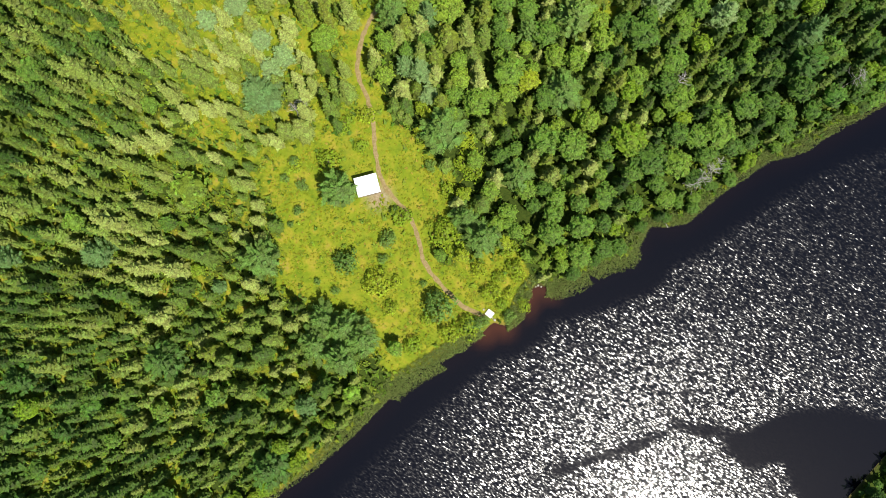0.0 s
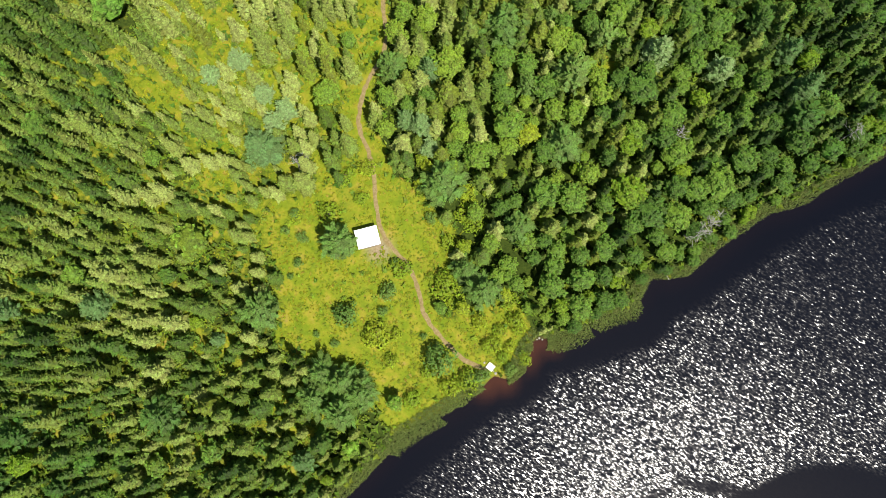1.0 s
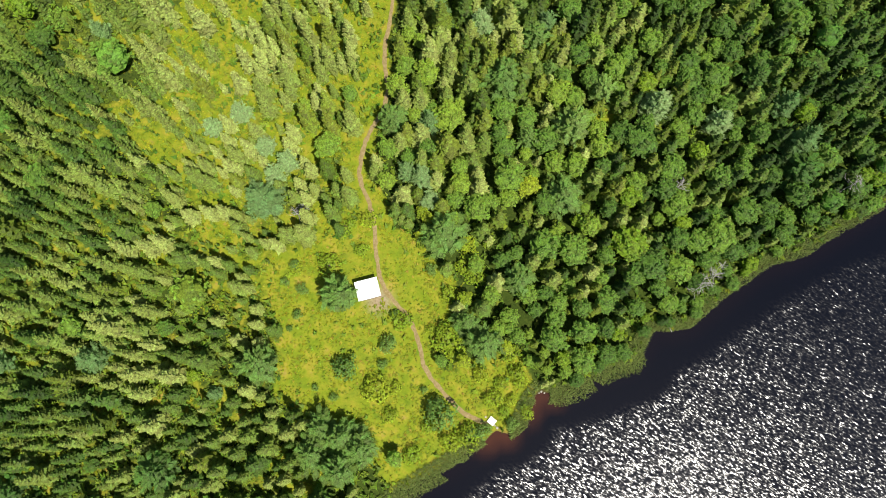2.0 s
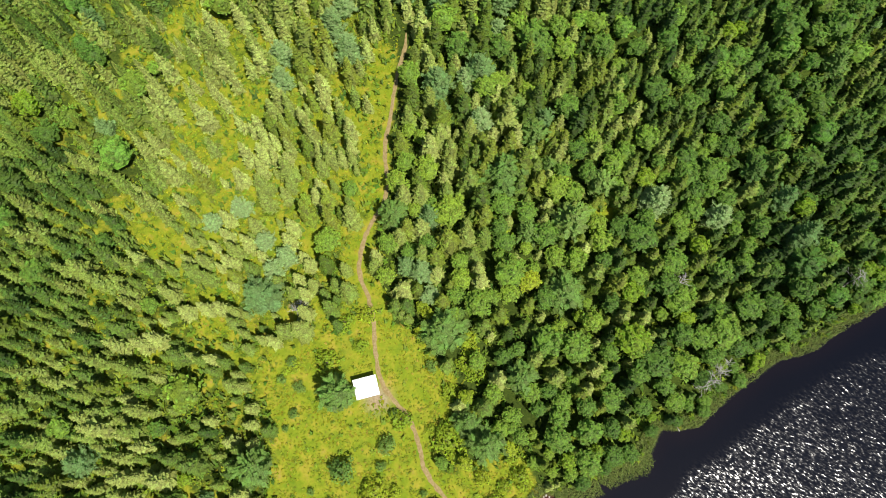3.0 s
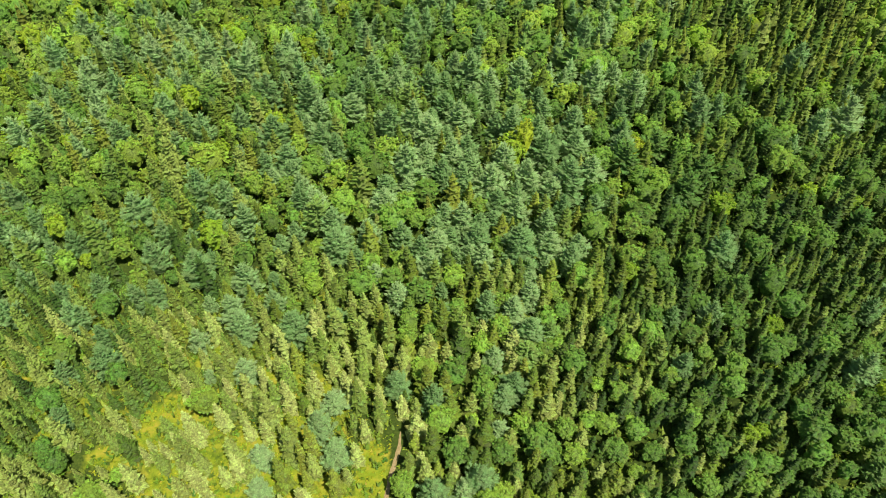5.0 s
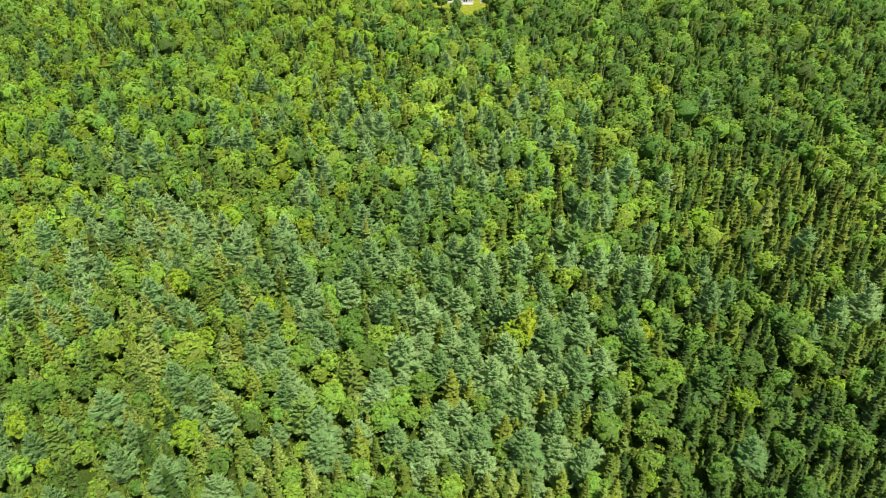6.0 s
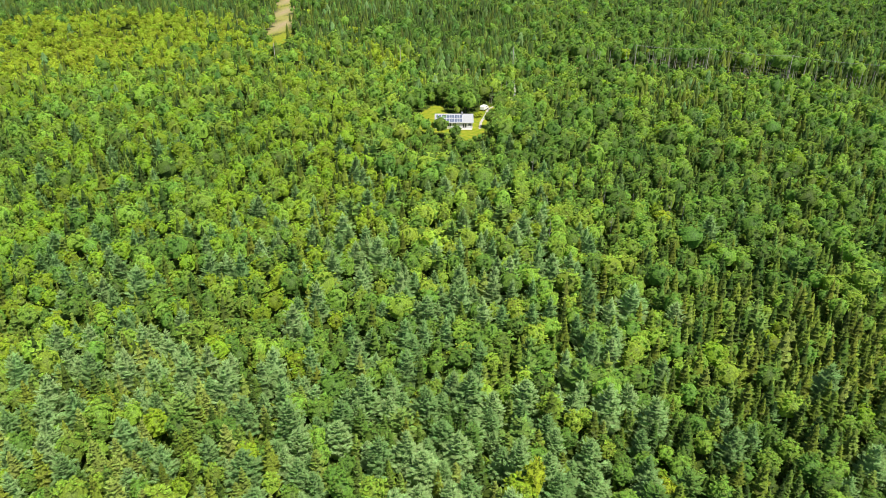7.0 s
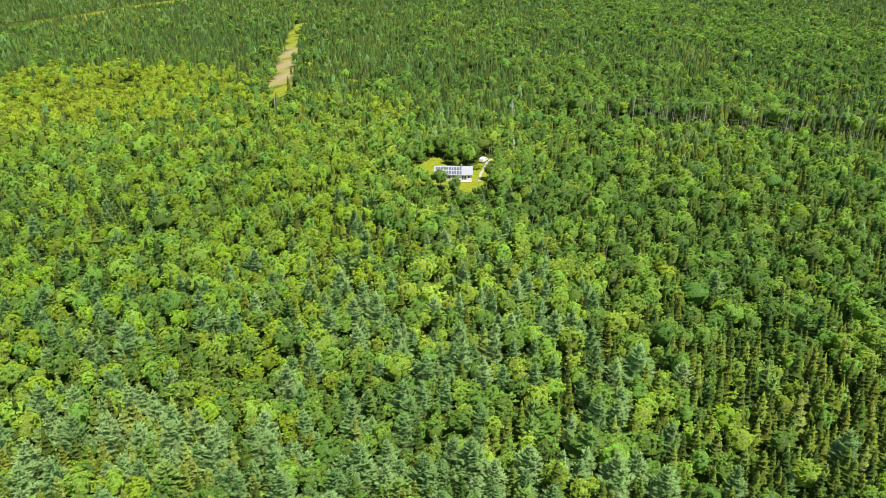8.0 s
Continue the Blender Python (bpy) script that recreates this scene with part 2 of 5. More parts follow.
TRAIL = [(4.1, -10.2), (2.8, -9.6), (1.1, -8.8), (-0.7, -7.0), (-2.3, -5.2), (-3.3, -3.6), (-3.8, -1.4), (-4.3, 0.2), (-5.3, 2.1), (-6.6, 3.4), (-7.7, 4.7), (-8.5, 6.6), (-9.0, 9.3),
         (-9.2, 12.0), (-9.4, 13.3), (-10.0, 15.4), (-10.9, 17.4), (-11.2, 18.8), (-11.0, 20.9), (-10.6, 22.7), (-9.8, 24.6), (-8.5, 26.8), (-8.0, 29.6),
         (-8.5, 32.6), (-8.5, 35.6), (-8.0, 38.0), (-7.7, 41.0), (-7.4, 43.5), (-6.9, 45.9), (-6.3, 48.4), (-6.2, 50.6)]
OPENINGS = [(-27, 30, 10, 15, 0.42), (-25.5, 3, 6.5, 9, 0.42), (-27, 26.5, 3.6, 2.4, 1.0), (-32.5, 19.5, 2.2, 3.4, 0.9), (-25, 15.5, 2.6, 1.8, 0.9), (-28, 11.5, 2.6, 1.8, 0.8), (-26, 34, 2.2, 3.0, 0.9), (-34.5, 53, 3.6, 2.4, 0.9), (-40, 47, 3.2, 2.0, 0.8),
            (-24, 49, 3.2, 2.2, 0.9), (-25.3, 40, 2.4, 3.2, 0.9), (-29, 26, 4.0, 1.8, 0.9), (-34, 21, 3.0, 2.4, 0.8), (-39, 26, 2.4, 1.8, 0.7), (-44.5, 23, 2.2, 2.0, 0.7), (-24.5, 57, 2.0, 1.4, 0.7),
            (-9.9, 33, 2.1, 9, 1.0), (-9.3, 43.5, 2.1, 6.5, 1.0), (-1.6, 62.5, 2.4, 1.5, 0.8), (7, 26, 1.3, 1.0, 0.8), (18.4, 26, 1.5, 1.4, 0.9), (-20, 12.6, 2.2, 1.6, 0.8), (-16.4, 23.4, 1.2, 1.0, 0.8),
            (10, 93, 1.2, 2.5, 0.9), (-205, 425, 48, 50, 0.55), (284, 850, 40, 30, 0.5), (270, 912, 36, 30, 0.5), (345, 665, 36, 22, 0.6), (405, 705, 30, 20, 0.6)]
LAWN = np.array([(-12.5, 276), (-13, 289), (-9, 302), (-5, 307), (-1.5, 303), (0, 291), (9, 290), (12, 299), (13, 306), (19, 305), (19, 296), (16, 286), (13.5, 275), (9, 262), (5, 262), (1, 268), (-5, 270)], float)
POWER_CUT = [(-93, 410), (-105, 470), (-120, 560), (-140, 680), (-160, 790), (-170, 890)]
BOG = [(-480, 700), (-469, 785), (-466, 850), (-460, 925), (-459, 1035), (-450, 1170), (-428, 1300)]
DRIVE = [(11.5, 276), (12.2, 284), (14.5, 294), (16, 303), (21, 310.5), (26.5, 315.5), (29, 328), (30, 350), (32, 368)]


def inside(poly, x, y):
    """Which points lie in the polygon."""
    r = np.zeros(np.shape(x), bool)
    for (x0, y0), (x1, y1) in zip(poly, np.roll(poly, -1, 0)):
        c = ((y0 > y) != (y1 > y))
        with np.errstate(divide="ignore", invalid="ignore"):
            r ^= c & (x < (x1 - x0) * (y - y0) / (y1 - y0 if y1 != y0 else 1e-9) + x0)
    return r


def distance(line, x, y, closed=False):
    """How far points lie from a line of stretches."""
    line = np.asarray(line, float)
    d = np.full(np.shape(x), 1e9)
    ends = np.roll(line, -1, 0) if closed else line[1:]
    for (x0, y0), (x1, y1) in zip(line, ends):
        ux, uy = x1 - x0, y1 - y0
        k = np.clip(((x - x0) * ux + (y - y0) * uy) / (ux * ux + uy * uy), 0, 1)
        d = np.minimum(d, np.hypot(x - x0 - k * ux, y - y0 - k * uy))
    return d


def signed(poly, x, y):
    """Distance to the polygon's edge, positive inside."""
    d = distance(poly, x, y, True)
    return np.where(inside(poly, x, y), d, -d)


def wobble(x, y, size, seed=0):
    """Smooth noise between about -1 and 1."""
    x, y = np.asarray(x) / size + seed * 17.3, np.asarray(y) / size - seed * 9.1
    return (np.sin(x * 1.7 + 1.3 * np.sin(y * 1.1 + seed)) + np.sin(y * 1.9 + 1.7 * np.sin(x * 0.8 - seed)) + np.sin((x + y) * 1.1 + 2 * np.sin(x * 0.5 - y * 0.7))) / 3


def meadow_at(x, y):
    """1 where grass and herbs grow, 0 under closed forest."""
    m = np.clip(0.5 + (signed(CLEARING, x, y) + 0.9 * wobble(x, y, 2.2, 1)) / 1.6, 0, 1)
    for cx, cy, rx, ry, s in OPENINGS:
        m = np.maximum(m, s * np.clip(1.6 - np.hypot((x - cx) / rx, (y - cy) / ry) * 1.1, 0, 1))
    m = np.maximum(m, np.clip(0.5 + signed(LAWN, x, y) / 2, 0, 1))
    m = np.maximum(m, np.clip(1.6 - distance(POWER_CUT, x, y) / 6, 0, 1))
    m = np.maximum(m, np.clip(1.6 - distance(BOG, x, y) / 20, 0, 1))
    return m


def grassy(x, y):
    """Where grass shows: the clearings, and between the sparse young trees beside them."""
    sparse = np.clip((-9 - x) / 6, 0, 0.48) * np.clip((82 - y) / 14, 0, 1) + 0.5 * np.clip(1.4 - np.hypot((x + 24) / 15, (y - 33) / 24), 0, 1)
    return np.maximum(meadow_at(x, y), sparse * (0.85 + 0.5 * wobble(x, y, 4, 2)))


def ground_z(x, y):
    """Height of the ground: flat land, a low bank, the bed of the lake."""
    d = signed(LAKE, x, y)
    land = -0.22 + np.clip(-d, 0, 3) * 0.09 + 0.05 * wobble(x, y, 3.0) * np.clip(-d / 3, 0, 1)
    return np.where(d > 0, -0.22 - np.clip(d * 0.25, 0, 1.5), land)


# ---------------------------------------------------------------- mesh helpers
def mesh_from(name, verts, faces, mats, index=None, smooth=False):
    me = bpy.data.meshes.new(name)
    me.from_pydata([tuple(map(float, v)) for v in verts], [], [tuple(map(int, f)) for f in faces])
    for m in mats:
        me.materials.append(m)
    if index is not None:
        me.polygons.foreach_set("material_index", np.asarray(index, np.int32))
    if smooth:
        me.polygons.foreach_set("use_smooth", np.ones(len(me.polygons), bool))
    me.update()
    return me


def fast_mesh(name, verts, tris, mats, index, tint, outward):
    """A large mesh of triangles out of arrays."""
    me = bpy.data.meshes.new(name)
    me.vertices.add(len(verts))
    me.vertices.foreach_set("co", np.ascontiguousarray(verts, np.float32).ravel())
    me.loops.add(len(tris) * 3)
    me.loops.foreach_set("vertex_index", np.ascontiguousarray(tris, np.int32).ravel())
    me.polygons.add(len(tris))
    me.polygons.foreach_set("loop_start", np.arange(0, len(tris) * 3, 3, dtype=np.int32))
    me.polygons.foreach_set("material_index", np.ascontiguousarray(index, np.int32))
    for m in mats:
        me.materials.append(m)
    a = me.attributes.new("tint", "FLOAT", "POINT")
    a.data.foreach_set("value", np.ascontiguousarray(tint, np.float32))
    a = me.attributes.new("outward", "FLOAT_VECTOR", "POINT")
    a.data.foreach_set("vector", np.ascontiguousarray(outward, np.float32).ravel())
    me.update()
    return me


def part(name, me, parent, label=""):
    """One mesh object under a thing or under a part."""
    ob = new(name, me)
    ob.parent = parent
    return tagged(ob, label)


def bm_mesh(name, bm, mat):
    me = bpy.data.meshes.new(name)
    bm.to_mesh(me)
    bm.free()
    me.materials.append(mat)
    return me


def box(bm, x0, y0, z0, x1, y1, z1, bevel=0.0):
    """A block between two corners, its edges rounded if asked."""
    r = bmesh.ops.create_cube(bm, size=1, matrix=Matrix.LocRotScale(((x0 + x1) / 2, (y0 + y1) / 2, (z0 + z1) / 2), None, (x1 - x0, y1 - y0, z1 - z0)))
    if bevel:
        es = list({e for v in r["verts"] for e in v.link_edges})
        bmesh.ops.bevel(bm, geom=es, offset=bevel, segments=1, affect="EDGES")
    return bm


def tube(bm, a, b, r0, r1, sides=7):
    """A tapered round stick from a to b."""
    a, b = Vector(a), Vector(b)
    q = (b - a).to_track_quat("Z", "Y")
    rings = []
    for c, r in ((a, r0), (b, r1)):
        rings.append([bm.verts.new(c + q @ Vector((r * math.cos(k * math.tau / sides), r * math.sin(k * math.tau / sides), 0))) for k in range(sides)])
    for k in range(sides):
        bm.faces.new((rings[0][k], rings[0][(k + 1) % sides], rings[1][(k + 1) % sides], rings[1][k]))
    bm.faces.new(rings[1])
    bm.faces.new(rings[0][::-1])
    return bm


def ribbon(line, half, lift, jitter, rng, step=0.5):
    """A strip along a line that lies on the ground, with uneven edges: vertices and faces."""
    line = [Vector((*p, 0)) for p in line]
    pts = []
    for a, b in zip(line, line[1:]):
        k = max(1, int((b - a).length / step))
        pts += [a.lerp(b, i / k) for i in range(k)]
    pts.append(line[-1])
    verts, faces = [], []
    for i, q in enumerate(pts):
        d = (pts[min(i + 2, len(pts) - 1)] - pts[max(i - 2, 0)]).normalized()
        s = Vector((-d.y, d.x, 0))
        h = half * (0.25 + 0.75 * min(1, (len(pts) - 1 - i) / 6))
        for w in (-1, -0.35, 0.35, 1):
            o = q + s * (w * h * (1 + rng.uniform(-jitter, jitter)))
            verts.append((o.x, o.y, float(ground_z(np.array(o.x), np.array(o.y))) + lift + (0.0 if abs(w) == 1 else 0.02)))
    for i in range(len(pts) - 1):
        for k in range(3):
            faces.append((i * 4 + k, i * 4 + k + 1, i * 4 + k + 5, i * 4 + k + 4))
    return verts, faces


# ---------------------------------------------------------------- ground and water
def spaced(edges):
    """Grid lines: pairs of a limit and the step up to it."""
    out = [edges[0][0]]
    for lim, step in edges[1:]:
        n = max(1, round((lim - out[-1]) / step))
        out += list(np.linspace(out[-1], lim, n + 1)[1:])
    return np.array(out)


gx = spaced([(-4000, 0), (-1000, 500), (-300, 50), (-80, 10), (-40, 2), (55, 0.65), (110, 3), (300, 12), (1000, 50), (4000, 500)])
gy = spaced([(-3500, 0), (-500, 500), (-120, 30), (-60, 4), (-30, 1.2), (30, 0.65), (70, 1.5), (130, 5), (430, 6), (1300, 25), (2000, 100), (4500, 500)])
X, Y = np.meshgrid(gx, gy)
Z = ground_z(X, Y)
nx, ny = len(gx), len(gy)
ids = np.arange(nx * ny).reshape(ny, nx)
quads = np.stack([ids[:-1, :-1], ids[:-1, 1:], ids[1:, 1:], ids[1:, :-1]], -1).reshape(-1, 4)
ground = new("ground", mesh_from("ground", np.stack([X, Y, Z], -1).reshape(-1, 3), quads, [M_GROUND], smooth=True))
lake_d = signed(LAKE, X, Y)
bare = np.clip(1.5 - np.hypot((X + 8.5) / 1.35, (Y - 3.7) / 1.35), 0, 1) * 0.8
bare = np.maximum(bare, 0.8 * np.clip(1.4 - distance([(-105, 470), (-120, 560), (-138, 670)], X, Y) / 5, 0, 1))
for key, val in (("meadow", grassy(X, Y)), ("bare", bare), ("wet", np.clip(1.0 + lake_d / 0.5, 0, 1))):
    at = ground.data.attributes.new(key, "FLOAT", "POINT")
    at.data.foreach_set("value", val.ravel().astype(np.float32))
tagged(ground, "flat forest floor with grassy yellow-green clearings", "ground", kind="structure")

wx = spaced([(-95, 0), (-40, 2), (60, 0.7), (170, 3)])
wy = spaced([(-110, 0), (-45, 2), (30, 0.7), (80, 3)])
WX, WY = np.meshgrid(wx, wy)
wid = np.arange(WX.size).reshape(WX.shape)
quads = np.stack([wid[:-1, :-1], wid[:-1, 1:], wid[1:, 1:], wid[1:, :-1]], -1).reshape(-1, 4)
wd = signed(LAKE, WX, WY)
quads = quads[(wd.ravel()[quads] > -2.5).any(1)]
water = new("water", mesh_from("water", np.stack([WX, WY, np.full(WX.shape, -0.2)], -1).reshape(-1, 3), quads, [M_WATER]))
near_d = distance(SHORE, WX, WY)
far_d = distance(FAR_SHORE, WX, WY)
BAY = np.array([(31, -24.2), (33, -27), (37.5, -26.9), (39, -31), (44, -36), (64, -24), (64, -13), (56, -18.5), (50, -21.3), (44, -20.2), (38.8, -20.3), (35, -22.2)], float)
ripple = np.clip((near_d - 3.0 + 1.2 * wobble(WX, WY, 6)) / 1.6, 0.02, 1) * np.clip((far_d - 1.5) / 1.5, 0.05, 1)
ripple *= 1 - 0.95 * np.clip(0.5 + (signed(BAY, WX, WY) + 0.7 * wobble(WX, WY, 1.6, 6)) / 1.0, 0, 1)
# the wind freshens away from the sheltering bank
ripple *= np.interp(WX, [-10, 24], [0.68, 1.04])
# light cat's-paws of small ripples towards the far bank, and a slick above them
PAWS = np.array([(2, -33), (13, -28.3), (24, -25.2), (31.3, -24.6), (33, -27.2), (37, -27.3), (38.6, -30), (34, -36), (14, -48), (-12, -48)], float)
paws = np.clip(0.5 + (signed(PAWS, WX, WY) + 0.5 * wobble(WX, WY, 1.5, 4)) / 0.8, 0, 1)
slick = np.clip(1.3 - (distance([(12, -27.6), (19, -25.2), (26, -22.6), (31, -23.4), (37, -22.5)], WX, WY) + 0.5 * wobble(WX, WY, 1.8, 5)) / 1.0, 0, 1)
ripple = ripple * (1 - 0.85 * slick * (1 - paws)) * (1 - paws) + 0.5 * paws
for key, val in (("ripple", ripple), ("shallow", np.clip(1 - near_d / 2.2, 0, 1) * np.clip(1.6 - np.minimum(np.hypot(WX - 5, WY + 11.5), np.hypot(WX - 10, WY + 8)) / 2.2, 0.06, 1))):
    at = water.data.attributes.new(key, "FLOAT", "POINT")
    at.data.foreach_set("value", val.ravel().astype(np.float32))
tagged(water, "dark lake water with sun-glittering wind ripples", "water", kind="structure")

rng = random.Random(3)
v, f = ribbon(TRAIL, 0.25, 0.03, 0.28, rng, 0.35)
tagged(new("footpath", mesh_from("footpath", v, f, [M_PATH])), "narrow brown trodden soil footpath through the grass", "path", kind="structure")
v, f = ribbon(DRIVE, 0.5, 0.04, 0.2, rng, 1.0)
tagged(new("driveway", mesh_from("driveway", v, f, [M_GRAVEL])), "pale gravel driveway curving beside the house", "driveway", kind="structure")

# ---------------------------------------------------------------- tree shapes
# A shape is three arrays: vertices, triangles, and which way each vertex looks out of the crown.


def facing(V, core):
    """Outward directions from a line of core points."""
    d = V - core
    return d / np.maximum(np.linalg.norm(d, axis=1, keepdims=True), 1e-6)



def uneven(O, seed, amount=0.45):
    """Outward directions, each a little astray."""
    O = O + np.random.RandomState(seed).uniform(-amount, amount, O.shape)
    return O / np.linalg.norm(O, axis=1, keepdims=True)


def bough(V, T, O, root, way, length, slope, width, rng, arch=0.1):
    """One flat spray of needles: a kite folded along its spine, from the stem outwards."""
    ca, sa = math.cos(way), math.sin(way)
    i = len(V)
    u = rng.uniform(0.42, 0.62)
    drop = rng.uniform(0.15, 0.5) * width
    x, y, z = root
    zm = z + length * (slope * u + arch)
    V.append((x, y, z))
    V.append((x + ca * length * u - sa * width, y + sa * length * u + ca * width, zm - drop))
    V.append((x + ca * length, y + sa * length, z + slope * length))
    V.append((x + ca * length * u + sa * width, y + sa * length * u - ca * width, zm - drop))
    T += [(i, i + 2, i + 1), (i, i + 3, i + 2)]
    for lift, solid in ((1.0, 1.0), (0.7, 0.5), (0.45, 0.3), (0.7, 0.5)):
        d = Vector((ca + rng.uniform(-0.3, 0.3), sa + rng.uniform(-0.3, 0.3), lift + rng.uniform(-0.2, 0.3))).normalized()
        O.append(tuple(d * solid))


def whorled(h, r, whorls, boughs, seed, power=0.8, base=0.06, droop=0.3, wide=0.3, twigs=0, core=0.42, ragged=0.25):
    """A conifer: whorls of boughs round a narrow dark body, shorter towards the tip."""
    rng = random.Random(seed)
    V, T, O = [], [], []
    sides = 5
    for k, f in enumerate((0.0, 0.45, 0.9)):
        for j in range(sides):
            q, g = j * math.tau / sides + k * 0.6, core * r * (1 - f) ** power * rng.uniform(0.8, 1.2)
            V.append((g * math.cos(q), g * math.sin(q), h * (base + (0.94 - base) * f)))
            O.append((math.cos(q) * 0.8, math.sin(q) * 0.8, 0.6))
    V.append((0, 0, h))
    O.append((0, 0, 1))
    for k in range(2):
        for j in range(sides):
            p0, p1 = k * sides + j, k * sides + (j + 1) % sides
            T += [(p0, p1, p1 + sides), (p0, p1 + sides, p0 + sides)]
    T += [(2 * sides + j, 2 * sides + (j + 1) % sides, 3 * sides) for j in range(sides)]
    for k in range(whorls):
        f = min(0.96, max(0.0, (k + rng.uniform(-0.3, 0.3)) / whorls))
        z = h * (base + (0.97 - base) * f)
        reach_ = r * max(0.07, 1 - f) ** power * rng.uniform(1 - ragged * 0.6, 1 + ragged * 0.4)
        n = max(4, round(boughs * (1 - 0.35 * f)))
        a0 = rng.uniform(0, math.tau)
        for j in range(n):
            way = a0 + (j + rng.uniform(-0.32, 0.32)) * math.tau / n
            ln = reach_ * rng.uniform(1 - ragged, 1 + ragged)
            slope = -droop + (droop + 0.55) * f + rng.uniform(-0.14, 0.14)
            root = (0.0, 0.0, z + 0.12 * ln + rng.uniform(-0.1, 0.1) * h / whorls)
            bough(V, T, O, root, way, ln, slope, wide * ln * rng.uniform(0.75, 1.25) + 0.04, rng)
            for q in range(twigs):
                u = rng.uniform(0.3, 0.75)
                at = (math.cos(way) * ln * u, math.sin(way) * ln * u, root[2] + ln * (slope * u + 0.1))
                bough(V, T, O, at, way + (1 if q % 2 else -1) * rng.uniform(0.35, 0.95), ln * rng.uniform(0.35, 0.6), slope + rng.uniform(-0.1, 0.35), 0.14 * ln * rng.uniform(0.7, 1.3), rng)
    return np.array(V), np.array(T), np.array(O)


def tiers(h, r, rings, sides, seed, power=0.85, base=0.03, overlap=2.4):
    """Ragged cones set one over another, each with a toothed rim."""
    rng = random.Random(seed)
    V, T = [], []
    for k in range(rings):
        f0 = (k + rng.uniform(-0.15, 0.15) * (k > 0)) / rings
        top = h * min(1.0, base + (1 - base) * (f0 + overlap / rings))
        low = h * (base + (1 - base) * f0)
        rad = r * (1 - f0) ** power
        i = len(V)
        V.append((rng.uniform(-0.06, 0.06) * r, rng.uniform(-0.06, 0.06) * r, top))
        a0 = rng.uniform(0, 6.28)
        for j in range(sides):
            q = rad * (rng.uniform(0.85, 1.2) if j % 2 else rng.uniform(0.45, 0.75))
            a = a0 + (j + rng.uniform(-0.3, 0.3)) * math.tau / sides
            V.append((q * math.cos(a), q * math.sin(a), low + rng.uniform(-0.2, 0.15) * h / rings + (0 if j % 2 else 0.35 * h / rings)))
        T += [(i, i + 1 + j, i + 1 + (j + 1) % sides) for j in range(sides)]
    V = np.array(V)
    core = np.zeros(V.shape)
    core[:, 2] = V[:, 2] - 0.45 * np.hypot(V[:, 0], V[:, 1]) - 0.02
    return V, np.array(T), uneven(facing(V, core), seed)


def leafy(h, r, clumps, size, seed, lobes=9, low=0.14):
    """A round crown: folded leaf clumps over several lobes, with gaps between."""
    rng = random.Random(seed)
    V, T, C = [], [], []
    cz = h * (low + (1 - low) * 0.5)
    hz = h * (1 - low) * 0.5
    centres = [(0, 0, cz + hz * 0.35, 0.62)]
    for k in range(lobes):
        a = k * 2.4 + rng.uniform(-0.4, 0.4)
        u = rng.uniform(-0.55, 0.62)
        d = math.sqrt(1 - u * u) * rng.uniform(0.5, 0.72)
        centres.append((r * d * math.cos(a), r * d * math.sin(a), cz + hz * u, rng.uniform(0.34, 0.52)))
    weights = [c[3] ** 2 for c in centres]
    for _ in range(clumps):
        cx, cy, z0, s = rng.choices(centres, weights)[0]
        while True:
            n = Vector((rng.gauss(0, 1), rng.gauss(0, 1), rng.gauss(0.35, 1)))
            if n.length > 0.2:
                break
        n.normalize()
        rad = rng.uniform(0.78, 1.08)
        c = Vector((cx + n.x * r * s * rad, cy + n.y * r * s * rad, z0 + n.z * min(hz, r) * s * rad * 1.05))
        n = (n + Vector((rng.uniform(-0.7, 0.7), rng.uniform(-0.7, 0.7), rng.uniform(-0.2, 0.8)))).normalized()
        t = n.orthogonal().normalized()
        t.rotate(Matrix.Rotation(rng.uniform(0, 6.28), 3, n))
        b = n.cross(t)
        w = size * rng.uniform(0.6, 1.3)
        q = [c - t * w - n * w * 0.15, c + t * w * 0.5 + b * w * 0.95 - n * w * 0.15, c + t * w * 0.6 - b * w * 0.9 - n * w * 0.15]
        i = len(V)
        V += [tuple(p) for p in q]
        C += [(cx * 0.75, cy * 0.75, z0 - 0.2 * r * s)] * 3
        T.append((i, i + 1, i + 2))
    V = np.array(V)
    return V, np.array(T), facing(V, np.array(C))


def stem(h, r, top, seed, limbs=0, reach=1.0, low=0.3):
    """A tapered, slightly bent stem with limbs."""
    rng = random.Random(seed)
    bm = bmesh.new()
    p = Vector((0, 0, -0.25))
    bends = 3
    for k in range(bends):
        q = Vector((rng.uniform(-0.05, 0.05) * h * 0.4, rng.uniform(-0.05, 0.05) * h * 0.4, h * top * (k + 1) / bends))
        tube(bm, p, q, r * (1 - 0.28 * k), r * (1 - 0.28 * (k + 1)), 6)
        p = q
    for k in range(limbs):
        a, z = k * 2.4 + rng.uniform(-0.5, 0.5), h * rng.uniform(low, top * 0.9)
        tube(bm, (0, 0, z), (reach * math.cos(a) * 0.6, reach * math.sin(a) * 0.6, z + reach * rng.uniform(0.3, 0.6)), r * 0.42, r * 0.12, 4)
    bmesh.ops.triangulate(bm, faces=bm.faces[:])
    bm.verts.index_update()
    V = np.array([tuple(v.co) for v in bm.verts])
    T = np.array([[v.index for v in f.verts] for f in bm.faces])
    bm.free()
    return V, T, facing(V, V * (0, 0, 1))


